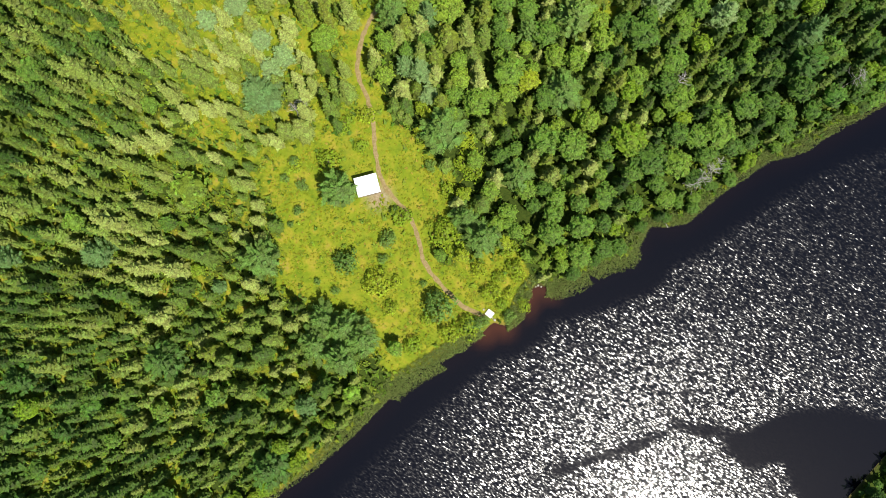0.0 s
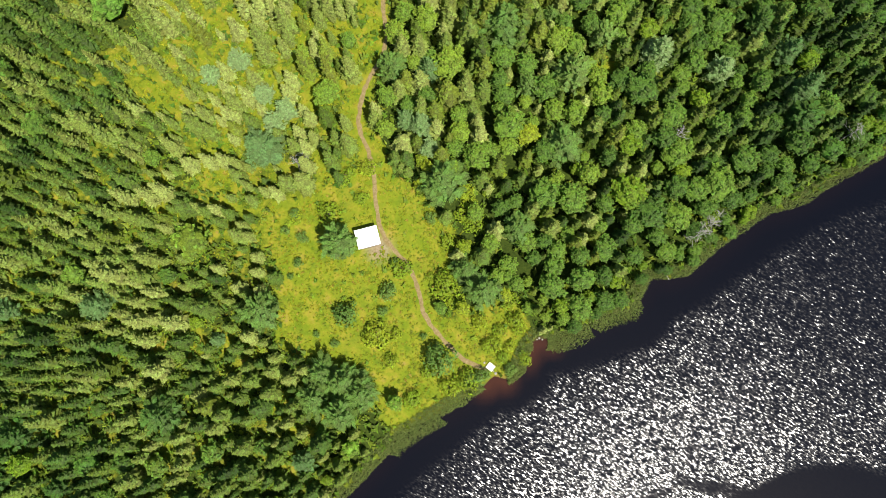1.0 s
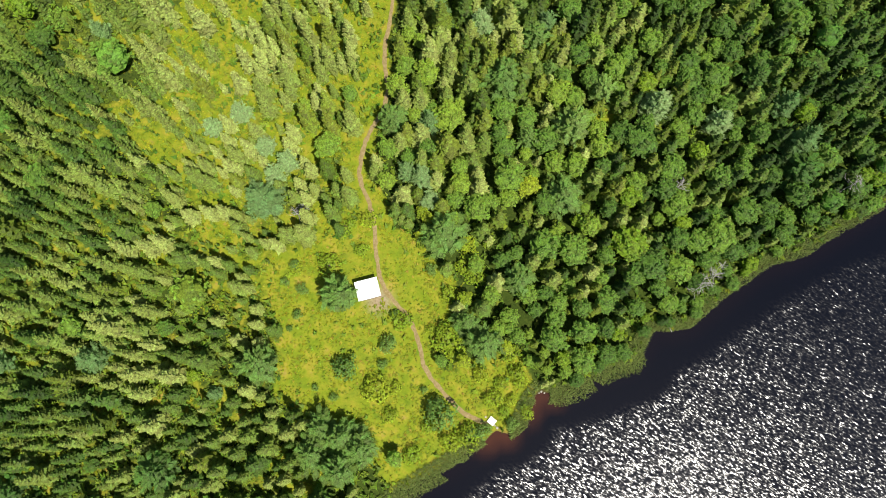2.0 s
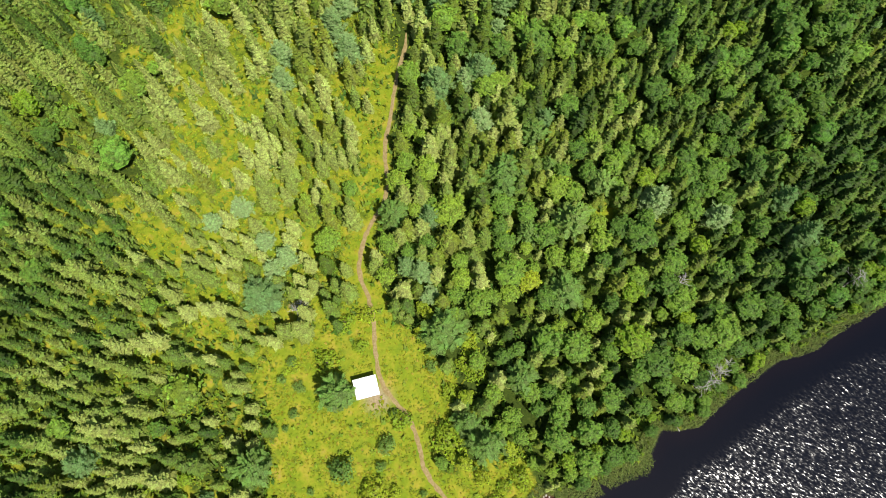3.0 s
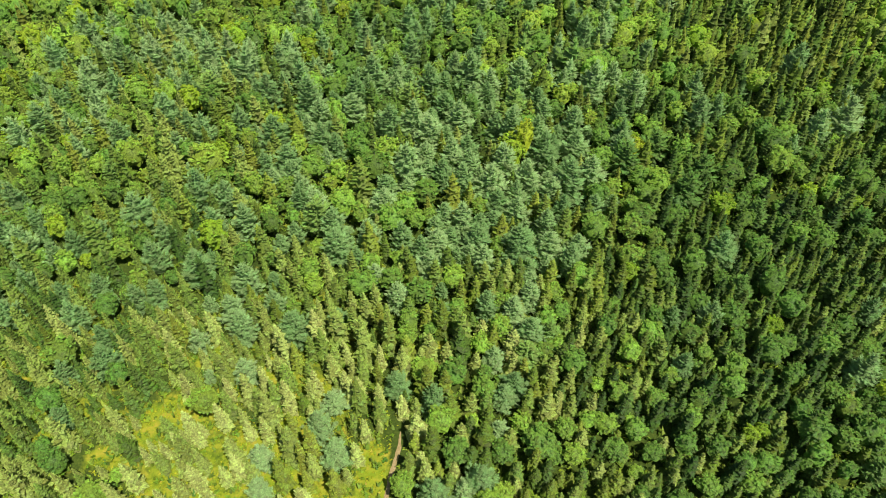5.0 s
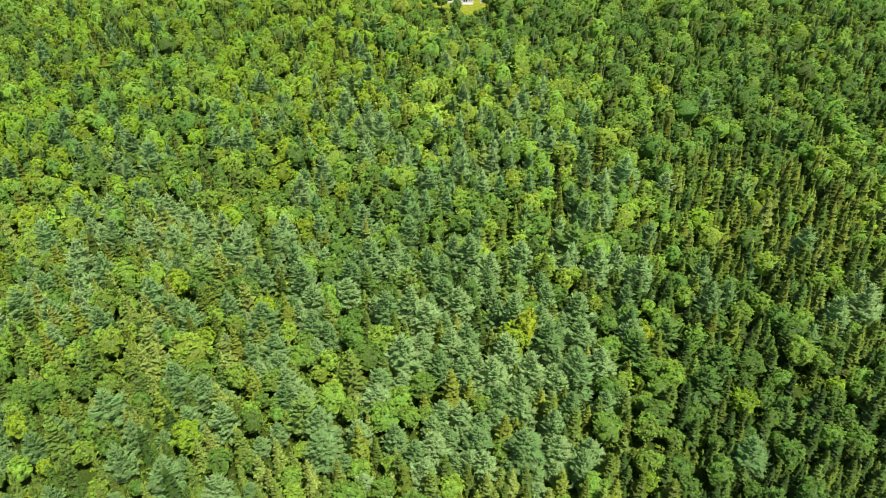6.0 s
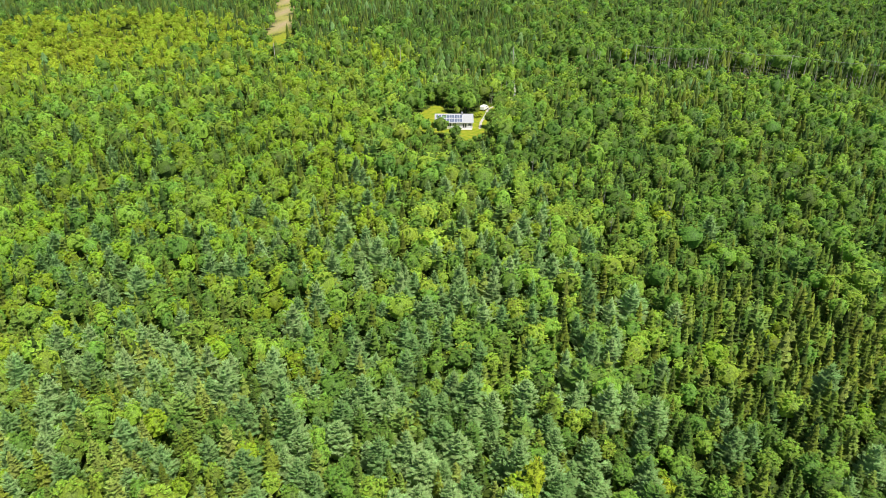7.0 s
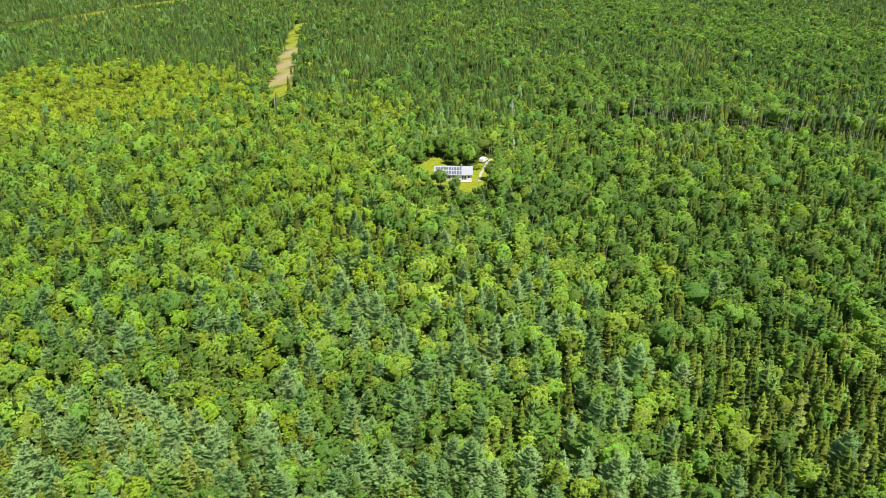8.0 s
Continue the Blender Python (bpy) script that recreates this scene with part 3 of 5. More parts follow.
def post(h, r):
    """A plain tapered stem for crowded trees."""
    V = np.array([(r * c * k, r * n * k, z) for z, k in ((-0.2, 1.0), (h, 0.3)) for c, n in ((1, 0), (-0.5, 0.87), (-0.5, -0.87))])
    T = np.array([(j, (j + 1) % 3, 3 + (j + 1) % 3) for j in range(3)] + [(j, 3 + (j + 1) % 3, 3 + j) for j in range(3)])
    return V, T, facing(V, V * (0, 0, 1))


def dome(h, r, heads, sprays, seed, low=0.2, body=(4, 10), spray=1.0):
    """A broadleaf crown: uneven heads of leafy sprays on the ends of its limbs, over a shaded body."""
    rng = random.Random(seed)
    V, T, O = [], [], []
    cz, hz = h * (low + (1 - low) * 0.4), h * (1 - low) * 0.58
    ax, ay = rng.uniform(0.82, 1.15), rng.uniform(0.82, 1.15)
    rings, sides = body
    for k in range(rings):
        u = -0.5 + 1.3 * k / rings
        for j in range(sides):
            q, g = (j + 0.5 * (k % 2)) * math.tau / sides, 0.77 * math.sqrt(1 - u * u) * rng.uniform(0.7, 1.15)
            V.append((r * ax * g * math.cos(q), r * ay * g * math.sin(q), cz + hz * (u * 0.76 + rng.uniform(-0.09, 0.09))))
            O.append((math.cos(q) * 0.7, math.sin(q) * 0.7, 0.7))
    V.append((0, 0, cz + 0.68 * hz))
    O.append((0, 0, 1))
    for k in range(rings):
        for j in range(sides):
            p0, p1 = k * sides + j, k * sides + (j + 1) % sides
            if k == rings - 1:
                T.append((p0, p1, rings * sides))
            else:
                T += [(p0, p1, p1 + sides), (p0, p1 + sides, p0 + sides)]
    for k in range(heads):
        a = k * 2.4 + rng.uniform(-0.6, 0.6)
        u = 0.95 - 1.15 * (k + rng.random()) / heads
        d = math.sqrt(max(0.0, 1 - u * u)) * rng.uniform(0.6, 0.9)
        c = (r * ax * d * math.cos(a), r * ay * d * math.sin(a), cz + hz * u * rng.uniform(0.62, 0.84))
        s = r * rng.uniform(0.22, 0.4) * (12 / heads) ** 0.4
        w0 = rng.uniform(0, math.tau)
        for j in range(sprays):
            rise = math.asin(1 - 1.25 * (j + 0.5) / sprays) + rng.uniform(-0.2, 0.2)
            rise = max(-0.5, min(1.25, rise))
            way = w0 + j * 2.4 + rng.uniform(-0.4, 0.4)
            ln = s * rng.uniform(0.75, 1.3)
            at = (c[0] + 0.12 * s * math.cos(way), c[1] + 0.12 * s * math.sin(way), c[2] + 0.1 * s)
            bough(V, T, O, at, way, ln * math.cos(rise), math.tan(rise) * 0.85, 0.36 * s * spray * rng.uniform(0.6, 1.3), rng, 0.16)
    V, O = np.array(V), np.array(O)
    solid = np.linalg.norm(O, axis=1, keepdims=True)
    O = O / solid * 0.45 + facing(V, np.array([(0, 0, cz - 0.35 * hz)])) * 0.8
    return V, np.array(T), O / np.linalg.norm(O, axis=1, keepdims=True) * solid


# kind: material of the crown, bark, shapes of single trees, shapes from near to far, stems
KINDS = {
    "spruce": dict(mat=M_SPRUCE, bark=M_BARK,
                   single=[whorled(6.6, 1.55, 15, 9, s, 0.62, wide=0.29, droop=0.35, core=0.72) for s in range(7)],
                   lod=[[whorled(6.6, 1.55, 14, 8, s, 0.62, wide=0.31, droop=0.35, core=0.72) for s in range(9)], [whorled(6.6, 1.5, 9, 6, s, 0.64, wide=0.42, droop=0.35, core=0.72) for s in range(6)],
                        [tiers(6.4, 1.45, 5, 9, s) for s in range(5)], [tiers(6.0, 1.4, 3, 5, s) for s in range(5)]],
                   stem=[stem(6.8, 0.09, 0.93, s) for s in range(2)]),
    "fir": dict(mat=M_FIR, bark=M_BARK,
                single=[whorled(7.0, 1.5, 16, 9, s + 20, 0.64, wide=0.29, droop=0.32, core=0.72) for s in range(7)],
                lod=[[whorled(7.0, 1.5, 14, 8, s + 20, 0.64, wide=0.31, droop=0.32, core=0.72) for s in range(9)], [whorled(7.0, 1.5, 9, 6, s + 20, 0.66, wide=0.43, droop=0.32, core=0.72) for s in range(6)],
                     [tiers(7.0, 1.4, 5, 9, s + 20, 0.9) for s in range(5)], [tiers(6.8, 1.45, 3, 5, s + 20, 0.9) for s in range(5)]],
                stem=[stem(7.2, 0.1, 0.93, s + 5) for s in range(2)]),
    "pine": dict(mat=M_PINE, bark=M_BARK,
                 single=[whorled(7.0, 2.5, 9, 9, s + 40, 0.55, 0.14, 0.0, 0.16, 3, 0.3, 0.32) for s in range(5)],
                 lod=[[whorled(7.2, 2.4, 8, 8, s + 40, 0.55, 0.14, 0.0, 0.18, 2, 0.32, 0.32) for s in range(4)], [whorled(7.4, 2.3, 7, 7, s + 40, 0.55, 0.14, 0.0, 0.26, 1, 0.35, 0.32) for s in range(4)],
                      [tiers(7.6, 2.0, 5, 10, s + 40, 0.65, 0.12) for s in range(3)], [tiers(7.6, 1.9, 3, 8, s + 40, 0.7) for s in range(3)]],
                 stem=[stem(7.0, 0.15, 0.93, s + 9) for s in range(2)]),
    "larch": dict(mat=M_LARCH, bark=M_BARK,
                  single=[whorled(8.0, 2.6, 17, 9, s + 60, 0.72, 0.08, -0.1, 0.2, 3, 0.6, 0.3) for s in range(7)],
                  lod=[[whorled(8.0, 2.6, 15, 8, s + 60, 0.72, 0.08, -0.1, 0.24, 2, 0.6, 0.3) for s in range(7)], [whorled(8.0, 2.6, 12, 8, s + 60, 0.72, 0.08, -0.1, 0.3, 1, 0.64, 0.3) for s in range(6)],
                       [tiers(7.2, 2.2, 5, 10, s + 60, 0.6) for s in range(4)], [tiers(7.2, 2.1, 3, 8, s + 60, 0.65) for s in range(4)]],
                  stem=[stem(7.8, 0.11, 0.92, s + 13) for s in range(2)]),
    "leaf": dict(mat=M_LEAF, bark=M_BARK,
                 single=[dome(6.4, 2.2, 30, 11, s + 80) for s in range(8)],
                 lod=[[dome(6.4, 2.2, 21, 7, s + 80, spray=1.17) for s in range(9)], [dome(6.4, 2.2, 13, 5, s + 80, spray=1.24) for s in range(9)],
                      [dome(6.4, 2.2, 8, 5, s + 80, body=(3, 8), spray=1.3) for s in range(8)], [dome(6.4, 2.2, 4, 6, s + 80, body=(2, 6), spray=1.4) for s in range(6)]],
                 stem=[stem(6.4, 0.1, 0.7, s + 17, 4, 1.8) for s in range(2)]),
    "yellow": dict(mat=M_YELLOW, bark=M_BARK,
                   single=[dome(6.4, 2.0, 28, 11, s + 95) for s in range(5)],
                   lod=[[dome(6.2, 2.0, 18, 7, s + 95, spray=1.2) for s in range(6)], [dome(6.2, 2.1, 13, 5, s + 95, spray=1.25) for s in range(6)],
                        [dome(6.2, 2.3, 8, 5, s + 95, body=(3, 6), spray=1.35) for s in range(6)], [dome(6.4, 2.2, 4, 6, s + 95, body=(2, 6), spray=1.4) for s in range(4)]],
                   stem=[stem(6.0, 0.1, 0.7, s + 19, 4, 1.6) for s in range(2)]),
}
WORDS = {"spruce": ("spruce_tree", "small yellow-green spruce crowded in dense woods", "small yellow-green spruces of the woods"),
         "fir": ("fir_tree", "slender dark green fir in mixed woods", "slender dark green firs of the woods"),
         "pine": ("pine_tree", "broad dark green pine with spreading boughs", "broad dark green pines of the woods"),
         "larch": ("larch_tree", "tall feathery grey-green larch in mixed woods", "feathery grey-green larches of the woods"),
         "leaf": ("maple_tree", "round-crowned bright green broadleaf tree in woods", "round bright green broadleaf tree crowns"),
         "yellow": ("birch_tree", "yellow-green leafy tree lit by the sun", "yellow-green leafy tree crowns")}

# ---------------------------------------------------------------- where the trees stand
R = np.random.RandomState(11)
# stretches of the plan from near to far: first y, last y, spacing
BANDS = [(-52, 32, 1.25), (32, 78, 1.35), (78, 135, 1.8), (135, 230, 2.15), (230, 330, 2.7), (330, 430, 3.4), (430, 700, 4.7), (700, 1050, 6.4), (1050, 1580, 8.6)]
# leafy scrub beside the clearing, without tall trees
FRINGE = [(1.8, 8.2, 2.6, 3.6), (-0.3, -1.0, 2.0, 2.2), (6.3, -3.6, 2.4, 3.0), (-5.5, -14.5, 2.5, 2.5)]
spots = []
for y0, y1, s in BANDS:
    ys = np.arange(y0, y1, s * 0.93)
    half = max(70, 20 + 0.63 * y1)
    xs = np.arange(-half, half, s)
    gx0, gy0 = np.meshgrid(xs, ys)
    gx0 = gx0 + (np.arange(len(ys)) % 2)[:, None] * s / 2 + R.uniform(-0.42, 0.42, gx0.shape) * s
    gy0 = gy0 + R.uniform(-0.42, 0.42, gy0.shape) * s
    keep = np.abs(gx0) < 8 + 0.012 * gy0.clip(0) + 0.645 * np.hypot(80, gy0 - np.interp(gy0, [0, 40, 100, 160, 250], [-7, -7, 4, 18, 24]))
    spots.append(np.stack([gx0[keep], gy0[keep], np.full(keep.sum(), s)], -1))
spots = np.concatenate(spots)
px, py, ps = spots.T
dl = signed(LAKE, px, py)
meadow = meadow_at(px, py)
keep = (dl < -0.9) & (R.rand(len(px)) > meadow * np.where((px < -16) & (py > 9), 1.0, 1.25))
keep &= (distance(TRAIL, px, py) > np.where(py > 20, 1.5, 0.9)) & (signed(CLEARING, px, py) < 0.2 + 1.0 * wobble(px, py, 2.4, 11))
keep &= (distance(DRIVE, px, py) > np.where(py < 318, 2.9, 1.0)) & (signed(LAWN, px, py) < np.where((py < 277) & (np.abs(px - 1) < 8), -3.0, -0.4)) & (distance(POWER_CUT, px, py) > np.interp(py, [410, 480, 700], [2.4, 3.6, 5.0]) + 1.8 * wobble(px, py, 9)) & (distance(BOG, px, py) > 22 + 8 * wobble(px, py, 30, 2))
ROAD = [(20, 374), (84, 380), (124, 369), (158, 353), (195, 333), (260, 298)]
keep &= distance(ROAD, px, py) > 3.3
for cx, cy, rx, ry in FRINGE:
    keep &= np.hypot((px - cx) / rx, (py - cy) / ry) > 1
keep &= R.rand(len(px)) > 0.03 + 0.25 * np.clip(1.4 - np.hypot((px + 25) / 15, (py - 33) / 26), 0, 1)
px, py, ps, dl = px[keep], py[keep], ps[keep], dl[keep]
# trees that stand out, each at its own spot: kind, x, y, size
LANDMARKS = [(2, -12.6, 4.0, 0.95), (2, -21.0, -3.5, 0.95), (2, -7.1, 24.6, 0.8), (2, -1.2, 11.2, 0.95), (2, -12.1, -11.3, 0.8), (2, 12.4, 15.7, 0.85), (2, 3.4, -1.2, 0.8),
             (2, -14.4, -10.4, 0.7), (2, -12.2, -14.8, 0.85), (2, -15.2, -13.1, 0.75), (2, -10.0, -12.6, 0.75), (2, 7.3, 5.9, 0.8), (2, 1.4, 1.2, 0.6), (3, 23.5, 26.4, 0.85), (3, 31.0, 24.7, 0.7),
             (3, -25.2, 25.7, 0.55), (3, -28.6, 24.0, 0.5), (3, -19.5, 19.7, 0.55), (3, -22.1, 21.6, 0.5), (3, -21.0, 18.2, 0.5), (3, 3.1, 36.9, 0.7), (4, 2.5, 7.7, 0.55), (4, -0.1, 12.9, 0.5), (5, 6.0, -1.6, 0.45),
             (4, 8.6, -3.0, 0.35), (4, 5.0, 0.4, 0.5), (4, -6.3, -13.6, 0.5), (4, -11.1, -18.6, 0.55), (5, 11.6, 98.3, 1.7), (5, 30.2, 98.6, 0.9), (4, 12.5, -4.2, 0.4), (4, 4.2, 4.2, 0.6), (5, 54.6, 189.0, 1.1),
             (2, -4.0, 318.0, 1.0), (4, -15.0, 294, 1.6), (4, -12.0, 303, 1.5), (4, -7.0, 311, 1.5), (4, -2.5, 309, 1.6), (4, 1.8, 297, 1.4), (4, 6.6, 296.5, 1.4), (4, 2.0, 304, 1.6), (4, 7.0, 304, 1.7), (4, 10.2, 309, 1.5), (4, 4.0, 311, 1.7), (4, 21.5, 305.0, 1.2), (4, 1.0, 268.0, 0.5), (4, 3.2, 267.6, 0.6), (4, 2.8, 263.6, 0.95), (4, -15.0, 271, 1.1), (4, -12.0, 265, 0.9), (4, -15.6, 280, 1.2), (4, -6.5, 263, 0.8), (4, -3, 259, 0.5), (4, 14.5, 268, 0.9), (4, 21.3, 283.7, 1.0),
             (4, -17.0, 276.0, 0.9), (4, -16.0, 286.0, 1.1), (4, 18.0, 275.0, 0.9), (2, 28.0, 309.0, 1.1), (4, -1.0, 260.0, 0.55), (4, 9.0, 259.0, 0.8)]
lm = np.array(LANDMARKS)
gap = np.hypot(px[:, None] - lm[:, 1], py[:, None] - lm[:, 2]) - np.where(lm[:, 0] == 2, 2.2, 1.5) * lm[:, 3]
keep = gap.min(1) > 0
px, py, ps, dl = (np.concatenate([a[keep], b]) for a, b in ((px, lm[:, 1]), (py, lm[:, 2]), (ps, np.full(len(lm), 2.0)), (dl, np.full(len(lm), -9.0))))
N = len(px)
names = np.array(["spruce", "fir", "pine", "larch", "leaf", "yellow"])


def blend(y, stops):
    """Shares of the kinds along y."""
    return np.stack([np.interp(y, [s[0] for s in stops], [s[1][k] for s in stops]) for k in range(6)], -1)


left = blend(py, [(-50, (76, 7, 3, 1, 10, 3)), (25, (77, 6, 2, 2, 10, 3)), (45, (72, 6, 3, 5, 12, 2)), (62, (60, 8, 2, 12, 13, 2)), (78, (46, 10, 2, 20, 18, 3)), (95, (36, 12, 1, 19, 29, 3)), (140, (22, 14, 1, 20, 40, 3)),
                  (170, (12, 22, 2, 26, 36, 2)), (200, (10, 40, 2, 6, 40, 2)), (280, (6, 46, 3, 2, 40, 3)), (400, (4, 46, 6, 1, 40, 3)), (470, (12, 60, 8, 2, 17, 1)), (700, (16, 68, 8, 2, 5, 1)), (1650, (16, 66, 8, 4, 5, 1))])
mid = blend(py, [(-50, (20, 22, 3, 0, 50, 5)), (0, (40, 22, 4, 2, 29, 3)), (30, (50, 24, 4, 6, 15, 1)), (60, (46, 28, 3, 7, 15, 1)), (88, (20, 18, 2, 42, 17, 1)), (115, (10, 14, 2, 48, 25, 1)), (140, (4, 8, 2, 36, 48, 2)),
                 (165, (3, 6, 2, 34, 53, 2)), (200, (2, 6, 2, 14, 74, 2)), (280, (2, 8, 3, 2, 83, 2)), (330, (2, 12, 8, 2, 74, 2)), (420, (6, 43, 8, 1, 41, 1)), (480, (12, 68, 8, 2, 9, 1)), (1650, (14, 67, 8, 3, 7, 1))])
right = blend(py, [(-50, (10, 32, 4, 0, 52, 2)), (20, (26, 36, 1, 3, 32, 2)), (50, (34, 40, 1, 5, 19, 1)), (90, (30, 44, 1, 5, 21, 1)), (135, (20, 48, 1, 5, 25, 1)), (185, (8, 46, 2, 5, 38, 1)),
                   (220, (3, 42, 2, 2, 48, 3)), (340, (3, 54, 4, 2, 35, 3)), (430, (5, 45, 6, 1, 41, 2)), (650, (8, 58, 6, 2, 24, 2)), (1650, (12, 63, 8, 3, 13, 1))])
reach = 20 + 0.16 * np.clip(py, 0, None)
u = np.clip(px / reach + 0.25 * wobble(px, py, 14 + 0.1 * np.clip(py, 0, None), 3), -1, 1)
edge_x = np.interp(py, [0, 55, 95, 190, 300], [8, 10, 28, 36, 40])
u = np.where(px > 0, np.clip((px - edge_x) / 14 + 0.5 + 0.35 * wobble(px, py, 14, 3), 0, 1), np.minimum(u, 0))
share = np.where(u[:, None] < 0, left * -u[:, None] + mid * (1 + u[:, None]), right * u[:, None] + mid * (1 - u[:, None]))
patch = wobble(px, py, 8 + 0.05 * np.clip(py, 0, None), 5)
share[:, 4] *= np.clip(1 + 1.1 * patch, 0.1, 3)
share[:, 3] *= np.clip(1 + 1.2 * wobble(px, py, 9 + 0.03 * np.clip(py, 0, None), 7), 0.05, 3)
share[:, 3] *= np.where((px > edge_x) & (py < 260), 0.35, 1.0)
share[:, 4] *= np.where(py < 130, 0.75, 1.0)
share[:, 5] *= np.where((px < 8) & (py < 75) & (py > 8), 0.15, 0.7)
young = np.clip((-5 - px) / 4, 0, 1) * np.clip((78 - py) / 14, 0, 1)
share[:, 2:] *= 1 - 0.8 * young[:, None]
share[:, 5] += 26 * np.clip((-12 - px) / 20, 0, 1) * np.clip((py - 120) / 40, 0, 1) * np.clip((440 - py) / 60, 0, 1)
share[:, 2] *= np.clip(1 + 1.5 * wobble(px, py, 7, 9), 0.0, 3) * np.where((px < 5) & (py > 8) & (py < 80), 0.0, 1.0)
# a sunny yellow-green stand far off, leafy scrub along the shore
stand = np.clip(1.4 - np.hypot((px + 205) / 75, (py - 425) / 75), 0, 1) * (py > 330)
share[:, 5] += 900 * stand
yellow_stand = stand
stand = np.clip(1.4 - np.hypot((px - 330) / 130, (py - 740) / 70), 0, 1)
share[:, 4] += 160 * stand
bank = np.clip(1 - (-dl - 0.9) / 5, 0, 1) * (py < 60)
share[:, 4] += 120 * bank * (px > 8)
share[:, 5] += 25 * bank
verge = np.clip(1 - (-signed(CLEARING, px, py) - 0.5) / 4.5, 0, 1) * (px > -4) * (py < 26)
share[:, 4] += 110 * verge
share[:, 5] += 40 * verge
share /= share.sum(1, keepdims=True)
kind = (R.rand(N)[:, None] > share.cumsum(1)).sum(1).clip(0, 5)
room = np.where((kind >= 4) & (py > 430) & (yellow_stand < 0.3), 0.12, 0.0)
stay = R.rand(N) > room
stay[-len(lm):] = True
kind[-len(lm):] = lm[:, 0]
px, py, ps, dl, kind, bank, verge = (a[stay] for a in (px, py, ps, dl, kind, bank, verge))
N = len(px)
size = R.normal(1.0, 0.17, N).clip(0.55, 1.45)
size *= np.interp(py, [-50, 30, 60, 100, 250, 700, 1650], [0.9, 0.92, 0.95, 1.0, 1.08, 1.15, 1.25])
size *= np.where(R.rand(N) < 0.14, 0.65, 1.0)
size *= np.where(kind >= 4, np.interp(py, [40, 70, 130, 200, 270, 400, 700], [0.76, 0.85, 0.95, 1.1, 1.22, 1.3, 1.35]), 1.0)
size *= (1 - 0.45 * bank) * (1 - 0.3 * verge)
size *= np.where(kind == 3, np.interp(py, [60, 130], [0.76, 1.0]), 1.0)
size *= 1 - 0.22 * np.clip((px - 4) / 8, 0, 1) * np.clip((85 - py) / 20, 0, 1) * (kind < 2)
size *= 1 - 0.3 * np.clip(meadow_at(px, py), 0, 1)
slim = R.uniform(0.82, 1.18, N) * np.interp(ps, [2, 3.4, 4.7, 6.4, 8.6], [1, 1.02, 1.1, 1.4, 1.8])
size *= np.where((kind == 5) & (py > 330), 0.75, 1.0)
young = np.clip((-5 - px) / 4, 0, 1) * np.clip((90 - py) / 20, 0, 1)
slim *= np.where(kind < 2, 1 - 0.22 * young, 1.0)
size *= 1 - (0.1 + R.uniform(-0.14, 0.14, N)) * young * np.clip((18 - py) / 8, 0, 1)
# low brush before the road under the wires, taller trees behind it
beside = distance(ROAD, px, py)
before = py < np.interp(px, [p[0] for p in ROAD], [p[1] for p in ROAD])
size *= np.where((px > 78) & before & (beside < 16), 0.42, np.where((px > 40) & ~before & (beside < 12), 1.4, 1.0))
size[-len(lm):] = lm[:, 3]
slim[-len(lm):] = np.where((lm[:, 0] == 5) & (lm[:, 3] > 1.2), 0.5, 1.0)
turn = R.uniform(0, math.tau, N)
tint = R.beta(1.0, 1.0, N)
# pale trees beside the trail, the antisolar hot spot's glare tinted in too
tint = np.clip(tint - 0.2 * np.clip((px - 8) / 25, 0, 1) * np.clip((140 - py) / 60, 0, 1) - 0.4 * np.clip((py - 300) / 130, 0, 1) + 0.5 * np.clip(1.35 - np.hypot((px + 22) / 18, (py - 42) / 33), 0, 1) + 0.18 * wobble(px, py, 12 + 0.05 * np.clip(py, 0, None), 6), 0.0, 1.0)
tint = np.where((kind == 0) & (py > 66), 0.65 * tint, tint)
tint = np.where((kind == 4) & (py > 150), np.clip(tint + 0.14 * np.clip(-(px + 8) / 30, 0, 1) * np.clip((430 - py) / 60, 0, 1) - 0.12 * np.clip(px / 20, 0, 1) * (py < 260), 0, 1), tint)
tint = np.where((kind == 4) & (py < 90), 0.75 * tint, tint)
tint = np.where((kind == 4) & (py > 60), 0.88 * tint, np.where(kind == 3, 0.85 * tint, tint))
tint = np.where((kind == 5) & (py > 330), 0.6 + 0.4 * tint, tint)
tint = np.clip(tint - 0.3 * np.clip((-32 - px) / 10, 0, 1) * np.clip((75 - py) / 20, 0, 1) - 0.2 * np.clip((-4 - py) / 10, 0, 1) * (px < -6), 0, 1)
tint = np.where((kind == 5) & (py > 60) & (py < 330), 0.55 * tint, tint - 0.25 * np.clip((px - 25) / 20, 0, 1) * np.clip((130 - py) / 50, 0, 1))
tint = np.where(kind == 4, tint - 0.16 * np.clip((-6 - px) / 12, 0, 1) * np.clip((py - 70) / 30, 0, 1) * np.clip((260 - py) / 50, 0, 1), tint)
tint = np.clip(tint + 0.35 * verge - np.where(kind == 5, 0.4, 0.22) * np.clip((np.abs(px) - 25) / 40, 0, 1) * np.clip((py - 140) / 60, 0, 1) * np.clip((330 - py) / 60, 0, 1), 0, 1)
tint[-len(lm):] = np.where((lm[:, 0] == 5) | (lm[:, 0] == 3), 0.95, np.where(lm[:, 2] > 200, 0.22, 0.6))
